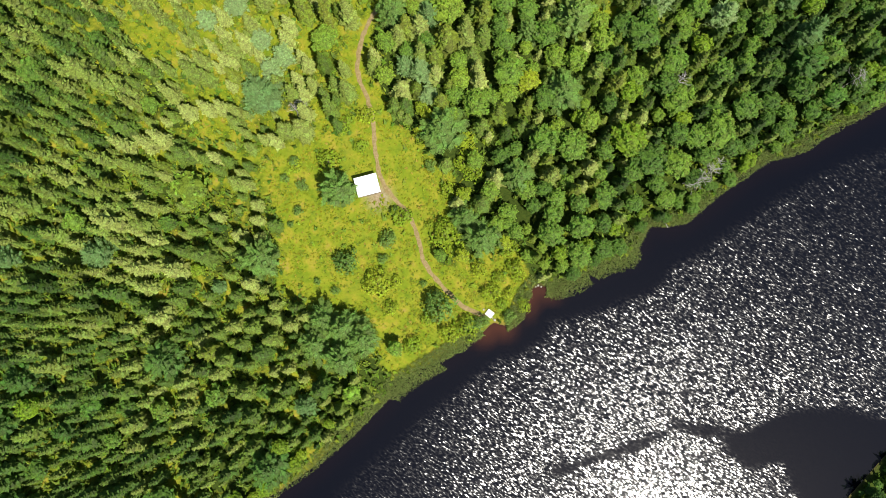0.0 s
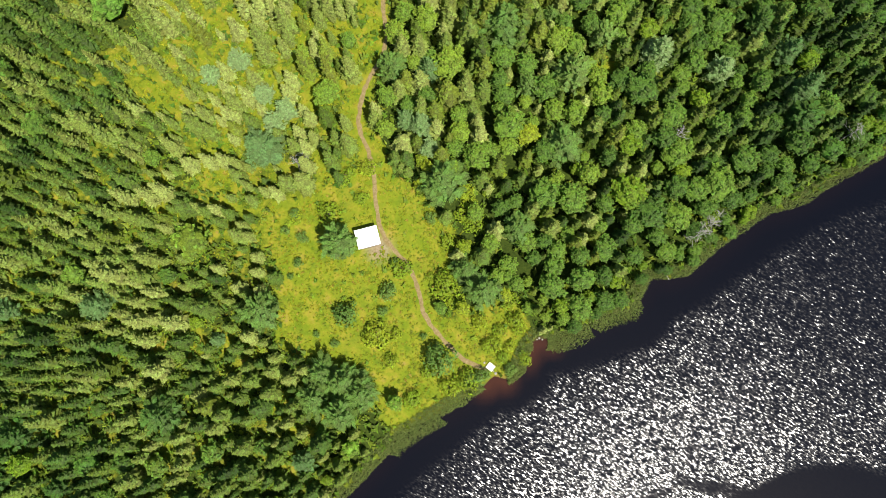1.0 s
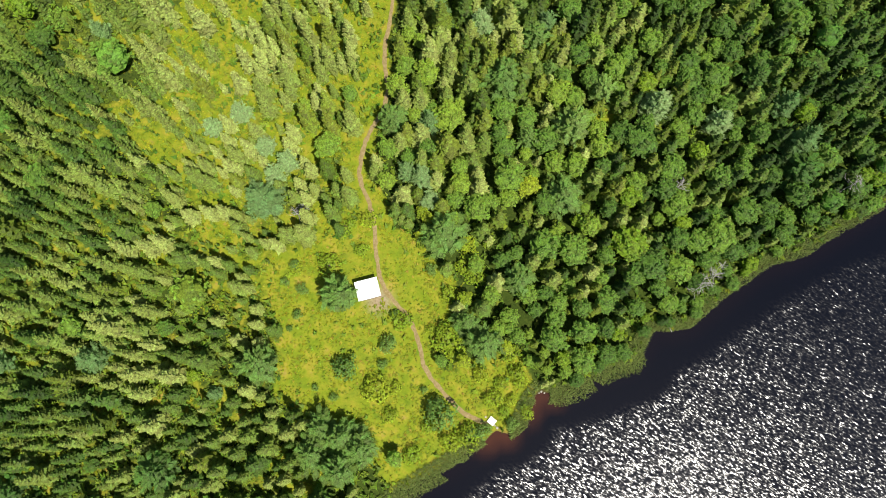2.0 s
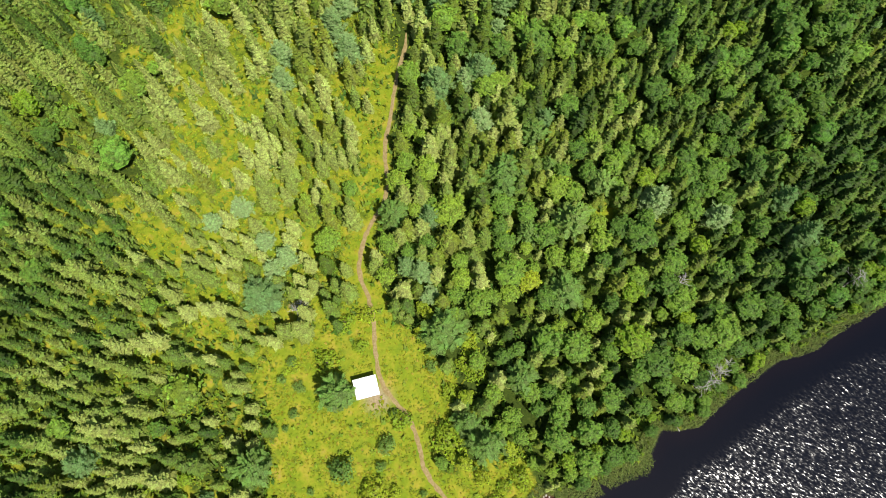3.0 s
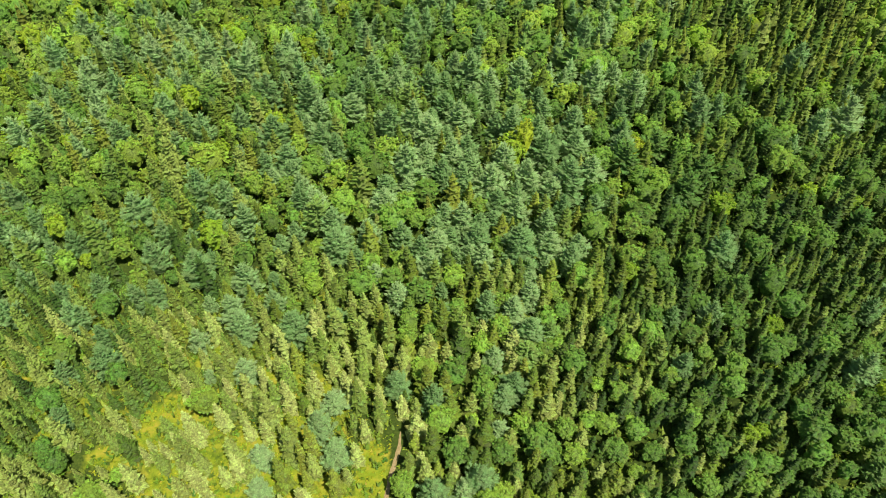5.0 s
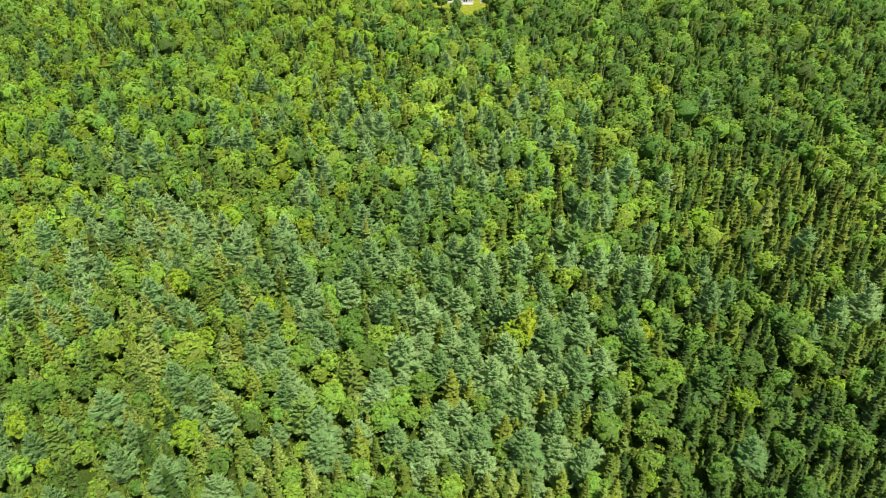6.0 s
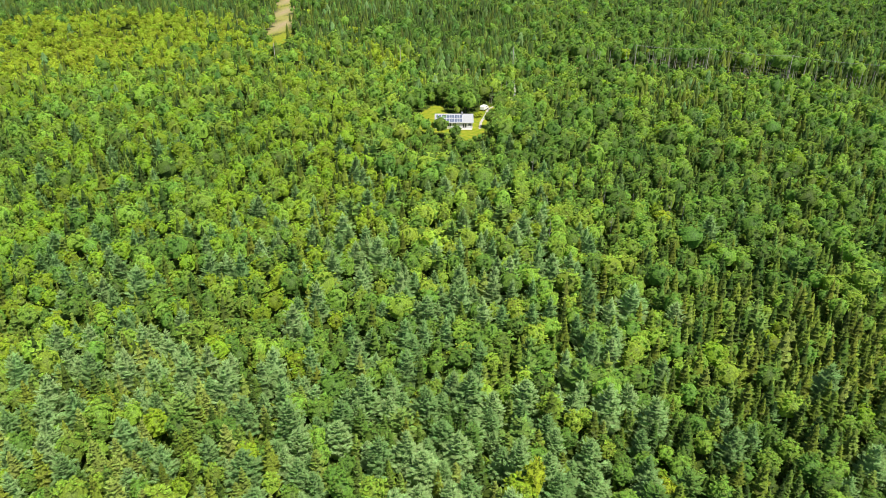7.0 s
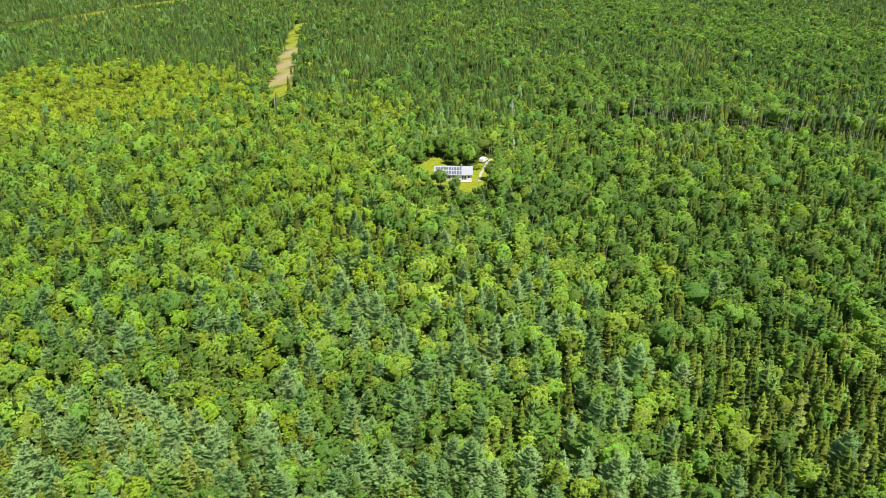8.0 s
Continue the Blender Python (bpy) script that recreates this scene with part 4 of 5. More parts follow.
# crowns need room: broad trees first, then the slender ones in the gaps between them
crown_r = np.array([1.2, 1.15, 2.1, 2.2, 2.0, 1.85])[kind] * size * slim
rank = np.where(kind >= 2, 1, 2) + R.rand(N)
rank[-len(lm):] = 0
crowd = np.where(crown_r > 1.3, 0.66, np.where(young > 0.5, 0.86, 0.66))
cells = defaultdict(list)
alive = np.ones(N, bool)
for i in np.argsort(rank):
    if py[i] > 430:
        continue
    x, y, r_i = px[i], py[i], crown_r[i]
    cx, cy = int(x // 5), int(y // 5)
    near_by = (o for ax in (-1, 0, 1) for ay in (-1, 0, 1) for o in cells[cx + ax, cy + ay])
    if i < N - len(lm) and any((x - ox) ** 2 + (y - oy) ** 2 < (crowd[i] * (r_i + o_r)) ** 2 for ox, oy, o_r in near_by):
        alive[i] = False
    else:
        cells[cx, cy].append((x, y, r_i))
px, py, ps, dl, kind, bank, size, slim, turn, tint = (a[alive] for a in (px, py, ps, dl, kind, bank, size, slim, turn, tint))
N = len(px)
level = np.digitize(py, [118, 300, 540])
level[-len(lm):] = 0
size *= 1 - 0.35 * ((np.abs(px - 2) < 15) & (py > 236) & (py < 263))
ground_level = ground_z(px, py)


def scattered(where, k, lod, joined):
    """Arrays of many trees of one kind and distance, appended to the lists."""
    shapes, bole = KINDS[k]["lod"][lod], post(5.6, 0.1)
    for s in range(len(shapes)):
        sel = where[s::len(shapes)]
        if not len(sel):
            continue
        pieces = [(shapes[s], 0)] + ([(bole, 1)] if lod < 2 else [])
        for (V, T, O), mi in pieces:
            c, n = np.cos(turn[sel])[:, None], np.sin(turn[sel])[:, None]
            wide = (size[sel] * slim[sel])[:, None]
            x = (V[:, 0] * c - V[:, 1] * n) * wide + px[sel][:, None]
            y = (V[:, 0] * n + V[:, 1] * c) * wide + py[sel][:, None]
            z = V[:, 2] * size[sel][:, None] + ground_level[sel][:, None]
            base = joined["count"]
            joined["o"].append(np.stack([O[:, 0] * c - O[:, 1] * n, O[:, 0] * n + O[:, 1] * c, np.broadcast_to(O[:, 2], x.shape)], -1).reshape(-1, 3))
            joined["v"].append(np.stack([x, y, z], -1).reshape(-1, 3))
            joined["t"].append((T[None] + (np.arange(len(sel)) * len(V))[:, None, None]).reshape(-1, 3) + base)
            joined["m"].append(np.full(len(T) * len(sel), mi))
            joined["k"].append(np.repeat(tint[sel], len(V)))
            joined["count"] += len(sel) * len(V)


def shape_mesh(name, shape, mat):
    me = mesh_from(name, shape[0], shape[1], [mat])
    a = me.attributes.new("outward", "FLOAT_VECTOR", "POINT")
    a.data.foreach_set("vector", np.ascontiguousarray(shape[2], np.float32).ravel())
    return me


# the trees that stand round the clearing, the trail and the first slopes are things of their own
SINGLE = {0: ((-9, 6), 240), 1: ((12, 20), 150), 2: ((-5, 5), 110), 3: ((2, 84), 150), 4: ((10, 20), 180), 5: ((0, 20), 70)}
for k, name in enumerate(names):
    thing, label, label_all = WORDS[name]
    data = KINDS[name]
    sel = np.where(kind == k)[0]
    (cx, cy), count = SINGLE[k]
    near = sel[np.argsort(np.hypot(px[sel] - cx, py[sel] - cy))[:count]]
    near = near[level[near] == 0]
    meshes = []
    for s, shape in enumerate(data["single"]):
        meshes.append((shape_mesh(thing + "_crown", shape, data["mat"]), shape_mesh(thing + "_trunk", data["stem"][s % 2], data["bark"])))
    for i, j in enumerate(near):
        crown, trunk = meshes[i % len(meshes)]
        e = new(thing)
        e.matrix_basis = Matrix.LocRotScale((px[j], py[j], ground_level[j]), Euler((0, 0, turn[j])), (size[j] * slim[j], size[j] * slim[j], size[j]))
        part("crown", crown, e).color = (tint[j], 0, 0, 1)
        part("trunk", trunk, e)
        words = label
        if size[j] < 0.68:
            words = label.replace("small ", "").replace("tall ", "")
            words = "low young " + words
        elif size[j] > 1.2:
            words = "large " + label.replace("small ", "")
        tagged(e, words, "tree", "single " + thing.replace("_", " ") + "s")
    rest = np.setdiff1d(sel, near)
    joined = dict(v=[], t=[], m=[], k=[], o=[], count=0)
    for lod in range(4):
        scattered(rest[level[rest] == lod], name, lod, joined)
    me = fast_mesh(thing + "_woods", np.concatenate(joined["v"]), np.concatenate(joined["t"]), [data["mat"], data["bark"]], np.concatenate(joined["m"]), np.concatenate(joined["k"]), np.concatenate(joined["o"]))
    woods = tagged(new(thing.replace("_tree", "") + "_woods", me), label_all, "woods", kind="stuff")
    woods.color = (0, 0, 0, 1)

# ---------------------------------------------------------------- shrubs, herbs and reeds of the clearing and the bank
SHRUBS = [(-5.8, 1.5, 1.4, 1), (-6.7, 2.1, 0.6, 0), (-7.4, -1.3, 1.2, 0), (-12.1, -4.0, 1.7, 0), (-7.9, -3.5, 0.7, 0), (-8.5, -6.4, 1.7, 1), (-1.5, -8.9, 2.1, 0), (-13.3, -7.2, 0.6, 0), (-14.2, -8.7, 0.6, 0), (-17.8, 2.0, 0.7, 0),
          (-17.3, 4.9, 0.8, 0), (-14.3, 7.7, 1.5, 1), (-18.4, 7.8, 0.7, 0), (-2.5, 7.3, 0.8, 0), (-0.8, -0.7, 1.9, 1), (4.5, -7.3, 1.2, 1), (6.6, -10.0, 0.9, 0), (1.5, -11.3, 1.6, 1), (-0.3, -12.0, 1.2, 1),
          (-4.4, -13.2, 1.2, 1), (7.1, -4.4, 1.2, 1), (-19.3, 5.8, 0.6, 0), (-10.6, 9.6, 0.9, 1), (-7.0, -9.0, 1.0, 1), (-6.4, -6.1, 0.8, 1), (-3.2, -6.3, 0.5, 0), (-15.4, -6.2, 0.5, 0), (6.5, -7.3, 0.8, 1),
          (8.4, -8.8, 0.9, 1), (-9.9, 13.2, 1.2, 1), (-12.5, 12.3, 1.3, 1), (-0.4, 4.4, 1.1, 1), (1.9, 1.9, 1.1, 1), (-3.6, 10.6, 0.9, 1), (0.2, -2.5, 0.9, 1), (3.2, -4.6, 1.0, 1), (-18.6, 0.4, 0.5, 0), (1.4, 10.2, 1.3, 1), (2.6, 6.6, 1.5, 1), (1.3, 7.7, 1.2, 1), (1.9, 9.0, 1.0, 1), (-0.5, 0.4, 1.3, 1),
          (0.3, -1.9, 1.4, 1), (-1.2, -1.1, 1.0, 1), (6.5, -2.3, 1.2, 1), (7.7, -5.4, 0.9, 1), (5.7, -8.6, 0.8, 1), (5.4, -5.6, 0.9, 1), (3.4, -10.6, 1.1, 0), (2.1, -11.0, 0.9, 0), (-2.6, 0.5, 0.7, 1), (-18.2, 7.2, 0.9, 1), (-2.6, -10.2, 1.0, 1)]
shrub_shapes = [[shape_mesh("dark_shrub_crown", leafy(1.5, 1.0, 420, 0.1, 200 + s, 7, 0.05), M_PINE) for s in range(3)],
                [shape_mesh("pale_shrub_crown", leafy(1.1, 1.0, 360, 0.11, 210 + s, 9, 0.02), M_SHRUB) for s in range(3)]]
shrub_stem = shape_mesh("shrub_stem", stem(1.2, 0.04, 0.6, 5, 4, 0.8, 0.1), M_BARK)
for i, (x, y, r, tone) in enumerate(SHRUBS):
    e = new("shrub")
    e.matrix_basis = Matrix.LocRotScale((x, y, float(ground_z(np.array(x), np.array(y)))), Euler((0, 0, i * 1.9)), (r, r, r * (1.1 if tone == 0 else 0.9)))
    part("crown", shrub_shapes[tone][i % 3], e).color = (0.5 + 0.5 * ((i * 0.37) % 1), 0, 0, 1)
    part("stem", shrub_stem, e)
    tagged(e, ("dense dark green rounded shrub in the grassy clearing", "loose yellow-green leafy shrub in the clearing")[tone], "shrub", "shrubs of the clearing")


def tufts(name, x, y, size, height, blades, mat, label, category, seed, broad=0.35):
    """Many small leaf tufts joined into one sheet of growth."""
    r = np.random.RandomState(seed)
    n = len(x)
    a = r.uniform(0, math.tau, (n, blades))
    ln = size[:, None] * r.uniform(0.6, 1.3, (n, blades))
    hz = height[:, None] * r.uniform(0.5, 1.2, (n, blades))
    z0 = ground_z(x, y)[:, None]
    ca, sa = np.cos(a), np.sin(a)
    cx, cy = x[:, None] + r.uniform(-0.3, 0.3, (n, blades)) * ln, y[:, None] + r.uniform(-0.3, 0.3, (n, blades)) * ln
    p0 = np.stack([cx - ca * ln * 0.3 - sa * ln * broad, cy - sa * ln * 0.3 + ca * ln * broad, z0 + hz * 0.55], -1)
    p1 = np.stack([cx - ca * ln * 0.3 + sa * ln * broad, cy - sa * ln * 0.3 - ca * ln * broad, z0 + hz * 0.5], -1)
    p2 = np.stack([cx + ca * ln * 0.9, cy + sa * ln * 0.9, z0 + hz], -1)
    p3 = np.stack([cx - ca * ln * 0.2, cy - sa * ln * 0.2, z0 - 0.03 + 0 * hz], -1)
    V = np.stack([p0, p1, p2, p3], 2).reshape(-1, 3)
    k = np.arange(n * blades)[:, None] * 4
    T = np.concatenate([k + [0, 1, 2], k + [0, 3, 1]], 1).reshape(-1, 3)
    up = np.tile((0, 0, 1.0), (len(V), 1))
    me = fast_mesh(name, V, T, [mat], np.zeros(len(T)), np.repeat(np.clip(r.normal(0.45, 0.25, n), 0, 0.999), blades * 4), up)
    growth = tagged(new(name, me), label, category, kind="stuff")
    growth.color = (0, 0, 0, 1)
    return growth


R2 = np.random.RandomState(21)
hx, hy = R2.uniform(-42, 12, 52000), R2.uniform(-19, 58, 52000)
ok = (R2.rand(len(hx)) < grassy(hx, hy) * np.clip(0.75 + 0.7 * wobble(hx, hy, 1.6, 4), 0.15, 1)) & (distance(TRAIL, hx, hy) > 0.5) & (signed(LAKE, hx, hy) < -0.4)
ok &= np.hypot(hx + 9.7, hy - 4.9) > 1.9
hx, hy = hx[ok], hy[ok]
tufts("meadow_herbs", hx, hy, R2.uniform(0.1, 0.3, len(hx)), R2.uniform(0.05, 0.22, len(hx)), 3, M_HERB, "yellow-green herbs and grass of the clearing", "herbs", 5)
bx, by = R2.uniform(-30, 10, 500), R2.uniform(-19, 56, 500)
ok = (R2.rand(len(bx)) < meadow_at(bx, by) * 0.8) & (distance(TRAIL, bx, by) > 0.8) & (signed(LAKE, bx, by) < -0.6) & (np.hypot(bx + 9.7, by - 4.9) > 2.2)
bx, by = bx[ok], by[ok]
tufts("leafy_weeds", bx, by, R2.uniform(0.2, 0.45, len(bx)), R2.uniform(0.3, 0.7, len(bx)), 9, M_SHRUB, "low green leafy weeds scattered in the grass", "weeds", 6)
ux, uy = R2.uniform(-62, 62, 42000), R2.uniform(-45, 95, 42000)
d = signed(LAKE, ux, uy)
ok = (d < -0.5) & (signed(CLEARING, ux, uy) < 0.5) & (distance(TRAIL, ux, uy) > 0.7) & (R2.rand(len(ux)) < np.where((d > -6) | ((ux < -8) & (uy < 8)), 1.0, 0.5))
ux, uy = ux[ok], uy[ok]
tufts("undergrowth", ux, uy, R2.uniform(0.25, 0.55, len(ux)), R2.uniform(0.3, 1.3, len(ux)), 5, M_UNDER, "green ferns and saplings under the trees", "undergrowth", 9)
ux, uy = R2.uniform(-210, 210, 50000), R2.uniform(92, 330, 50000)
ok = (np.abs(ux) < 30 + 0.6 * uy) & (meadow_at(ux, uy) < 0.2) & (distance(DRIVE, ux, uy) > 1.6) & (R2.rand(len(ux)) < np.interp(uy, [92, 200, 330], [1, 0.6, 0.35]))
ux, uy = ux[ok], uy[ok]
tufts("saplings", ux, uy, R2.uniform(0.4, 0.85, len(ux)), R2.uniform(0.6, 1.6, len(ux)), 3, M_UNDER, "green saplings and brush filling the woods", "undergrowth", 19)
line_ = np.array(SHORE)
seg = R2.randint(2, len(line_) - 3, 44000)
cut = R2.rand(44000)[:, None]
spot_ = line_[seg] * (1 - cut) + line_[seg + 1] * cut + R2.normal(0, 1.3, (44000, 2))
rx, ry = spot_[:, 0], spot_[:, 1]
d = signed(LAKE, rx, ry)
bed = (np.hypot((rx + 4.5) / 4.5, (ry + 17.3) / 2.6) < 1) | (np.hypot((rx - 12.8) / 3.6, (ry + 6.6) / 1.8) < 1) | (np.hypot((rx - 18.3) / 3.6, (ry + 3.2) / 2.6) < 1) | (np.hypot((rx - 0.8) / 1.0, (ry + 13.7) / 0.5) < 1)
ok = (d > -1.5) & (d < np.where(bed, 1.2, 0.2) + 0.25 * wobble(rx, ry, 2.0, 8)) & (np.hypot(rx - 4.8, ry + 11) > 1.6) & (np.hypot(rx - 10.1, ry + 7) > 0.9)
rx, ry = rx[ok], ry[ok]
tufts("shore_reeds", rx, ry, R2.uniform(0.14, 0.26, len(rx)), R2.uniform(0.3, 0.7, len(rx)), 2, M_REED, "pale green reeds and sedge fringing the bank", "reeds", 7, 0.1)

# ---------------------------------------------------------------- shelter with a white roof
hut = new("garden_shed")
hut.matrix_basis = pose(-9.7, 4.85, 0.04, 0, 0, 15) @ Matrix.Diagonal((1, 1, 0.7, 1))


def shed_wall(x0, y0, x1, y1):
    """Upright boards side by side along one wall."""
    boards = []
    n = 9
    for k in range(n):
        bm = bmesh.new()
        ax, ay, bx_, by_ = x0 + (x1 - x0) * k / n, y0 + (y1 - y0) * k / n, x0 + (x1 - x0) * (k + 0.94) / n, y0 + (y1 - y0) * (k + 0.94) / n
        t = 0.02
        box(bm, min(ax, bx_) - t, min(ay, by_) - t, 0.0, max(ax, bx_) + t, max(ay, by_) + t, 2.02)
        boards.append(part("board", bm_mesh("board", bm, M_WOOD), hut))
    return boards


shed_wall(-1.15, -0.98, 1.15, -0.98)
shed_wall(-1.15, 0.98, 1.15, 0.98)
shed_wall(-1.18, -0.93, -1.18, 0.93)
shed_wall(1.18, -0.93, 1.18, 0.93)
bm = bmesh.new()
cols = 15
rows_ = [[], [], [], []]
for k in range(cols * 2 + 1):
    x = -1.32 + 2.64 * k / (cols * 2)
    z = 2.12 + (0.03 if k % 2 else 0.0)
    rows_[0].append(bm.verts.new((x, -1.12, z - 0.05)))
    rows_[1].append(bm.verts.new((x, 1.12, z + 0.1)))
    rows_[2].append(bm.verts.new((x, 1.12, z + 0.07)))
    rows_[3].append(bm.verts.new((x, -1.12, z - 0.08)))
for k in range(cols * 2):
    for a, b in ((0, 1), (1, 2), (2, 3), (3, 0)):
        bm.faces.new((rows_[a][k], rows_[a][k + 1], rows_[b][k + 1], rows_[b][k]))
part("roof", bm_mesh("shed_roof", bm, M_WHITE), hut, "white corrugated sheet roof")
bm = bmesh.new()
box(bm, -0.45, -1.04, 0.05, 0.4, -1.005, 1.85, 0.01)
part("door", bm_mesh("shed_door", bm, M_WOOD), hut, "closed board door")
tagged(hut, "small wooden shed with a bright white sheet roof", "shed")

# ---------------------------------------------------------------- landing at the water's edge
landing = new("landing_stage")
landing.matrix_basis = pose(4.4, -9.7, 0.06, 0, 0, -38) @ Matrix.Scale(0.85, 4)
plank_mesh = bm_mesh("landing_plank", box(bmesh.new(), -0.5, -0.085, 0.1, 0.5, 0.085, 0.14, 0.008), M_TRIM)
for k in range(5):
    o = part("plank", plank_mesh, landing)
    o.location = (0.015 * (k % 2), -0.36 + 0.18 * k, 0)
bearer = bm_mesh("landing_bearer", box(bmesh.new(), -0.04, -0.45, -0.12, 0.04, 0.45, 0.098, 0.006), M_WOOD)
for x in (-0.38, 0.38):
    part("bearer", bearer, landing).location = (x, 0, 0)
tagged(landing, "small whitewashed plank landing at the end of the path", "landing")
for x, y, s in ((3.72, -9.25, 0.12), (5.0, -10.45, 0.17), (4.75, -10.2, 0.1), (10.0, -6.45, 0.13), (9.75, -6.6, 0.09), (10.35, -6.6, 0.1)):
    bm = bmesh.new()
    bmesh.ops.create_icosphere(bm, subdivisions=2, radius=s)
    for vtx in bm.verts:
        vtx.co *= 1 + 0.25 * noise.noise(vtx.co * 6 + Vector((x, y, 0)))
        vtx.co.z *= 0.6
    st = new("stone", bm_mesh("stone", bm, M_GRAVEL))
    st.location = (x, y, float(ground_z(np.array(x), np.array(y))) + s * 0.25)
    tagged(st, "pale weathered stone lying on the muddy bank", "stone", "stones on the bank")

# ---------------------------------------------------------------- fallen log and dead trees


def dead_tree(seed, h, spread, limbs):
    """A bare stem with thin limbs, each limb with its twigs."""
    rng = random.Random(seed)
    trunk, boughs = bmesh.new(), []
    tube(trunk, (0, 0, -0.2), (0, 0, h * 0.6), 0.09, 0.05)
    tube(trunk, (0, 0, h * 0.55), (rng.uniform(-0.3, 0.3), rng.uniform(-0.3, 0.3), h), 0.05, 0.012, 5)
    for k in range(limbs):
        twigs = bmesh.new()
        a, z = rng.uniform(0, 6.28), h * rng.uniform(0.3, 0.95)
        ln = spread * rng.uniform(0.5, 1.0) * (1.15 - 0.7 * z / h)
        tip = Vector((ln * math.cos(a), ln * math.sin(a), z + ln * rng.uniform(-0.1, 0.5)))
        tube(twigs, (0, 0, z), tip, 0.03, 0.008, 4)
        for _ in range(3):
            b = a + rng.uniform(-0.9, 0.9)
            s0 = Vector((0, 0, z)).lerp(tip, rng.uniform(0.35, 0.85))
            tube(twigs, s0, s0 + Vector((math.cos(b), math.sin(b), rng.uniform(0, 0.5))) * ln * 0.4, 0.015, 0.005, 3)
        boughs.append(bm_mesh("dead_limb", twigs, M_PALEBARK))
    return bm_mesh("dead_trunk", trunk, M_PALEBARK), boughs


def place_dead(x, y, meshes, turn_, s, label, group):
    e = new("dead_tree")
    e.matrix_basis = Matrix.LocRotScale((x, y, float(ground_z(np.array(x), np.array(y)))), Euler((0, 0, turn_)), (s, s, s))
    part("trunk", meshes[0], e)
    for bough in meshes[1]:
        part("limb", bough, e)
    return tagged(e, label, "dead tree", group)


bare_near = [dead_tree(300 + k, 5.5, 1.9, 22) for k in range(3)]
for k, (x, y, s) in enumerate(((28.1, 5.6, 0.85), (27.2, 5.0, 0.75), (29.2, 6.5, 0.8), (30.0, 7.5, 0.65), (-17.9, 13.4, 0.7), (-17.3, 13.9, 0.6), (25.5, 16.5, 0.9), (45.5, 17.0, 0.9))):
    place_dead(x, y, bare_near[k % 3], k * 1.7, s, "silvery dead tree with bare twigs among shrubs", "dead trees near the shore")
bare_far = [dead_tree(320 + k, 8.0, 0.9, 8) for k in range(3)]
R3 = random.Random(8)
for k in range(70):
    if k < 44:
        u_ = R3.random()
        x = 95 + 125 * u_
        y = np.interp(x, [84, 124, 158, 195, 260], [380, 369, 353, 333, 298]) + R3.uniform(3.2, 9)
    elif k < 60:
        x, y = R3.gauss(42, 10), R3.gauss(200, 12)
    else:
        x, y = R3.gauss(-130, 25), R3.gauss(470, 14)
    place_dead(x, float(y), bare_far[k % 3], k * 2.2, R3.uniform(0.75, 1.15), "tall bare grey dead stem among green trees", "dead stems in the woods")
for k, (x, y) in enumerate(((17.0, 310.5), (17.8, 311.2), (20.6, 312.6), (21.4, 312.0), (24.0, 314.0))):
    place_dead(x, y, bare_far[k % 3], k * 1.3, 0.95 + 0.05 * k, "tall pale bare birch stem beside the driveway", "birch stems by the house")
log = new("fallen_log")
log.matrix_basis = pose(24.5, 1.0, 0.02, 0, 0, -52) @ Matrix.Scale(0.7, 4)
bm = bmesh.new()
tube(bm, (-1.1, 0, 0.05), (0.2, 0.08, 0.1), 0.13, 0.11, 9)
tube(bm, (0.2, 0.08, 0.1), (1.2, -0.05, 0.02), 0.11, 0.07, 9)
part("trunk", bm_mesh("log_trunk", bm, M_PALEWOOD), log)
bm = bmesh.new()
for a, z, l in ((0.8, 0.5, 0.6), (-0.9, 0.35, 0.5), (2.2, 0.4, 0.45)):
    tube(bm, (-0.6 + a * 0.2, 0, 0.1), (-0.6 + l * math.cos(a), l * math.sin(a), z), 0.04, 0.012, 5)
part("stubs", bm_mesh("log_stubs", bm, M_PALEWOOD), log)
tagged(log, "bleached fallen log lying at the water's edge", "log")

# ---------------------------------------------------------------- house with solar panels
house = new("house")
house.matrix_basis = pose(2.0, 276.0, 0.05, 0, 0, 1)
L0, L1, D, EAVE, RIDGE = -6.8, 6.8, 7.2, 2.55, 4.45


def wall_piece(name, x0, y0, z0, x1, y1, z1):
    return part(name, bm_mesh(name, box(bmesh.new(), x0, y0, z0, x1, y1, z1), M_SIDING), house)


# front wall in pieces round its openings
OPEN_FRONT = [(-6.1, -4.9, 0.9, 2.1), (-4.4, -3.0, 0.7, 2.1), (-2.4, -1.0, 0.7, 2.1), (-0.4, 0.8, 0.9, 2.1), (3.0, 4.7, 0.05, 2.15), (5.2, 6.2, 0.9, 2.1)]
x = L0
for a, b, z0, z1 in OPEN_FRONT:
    wall_piece("wall", x, 0, 0, a, 0.16, EAVE)
    wall_piece("wall", a, 0, 0, b, 0.16, z0)
    wall_piece("wall", a, 0, z1, b, 0.16, EAVE)
    x = b
wall_piece("wall", x, 0, 0, L1, 0.16, EAVE)
wall_piece("wall", L0, D - 0.16, 0, L1, D, EAVE)
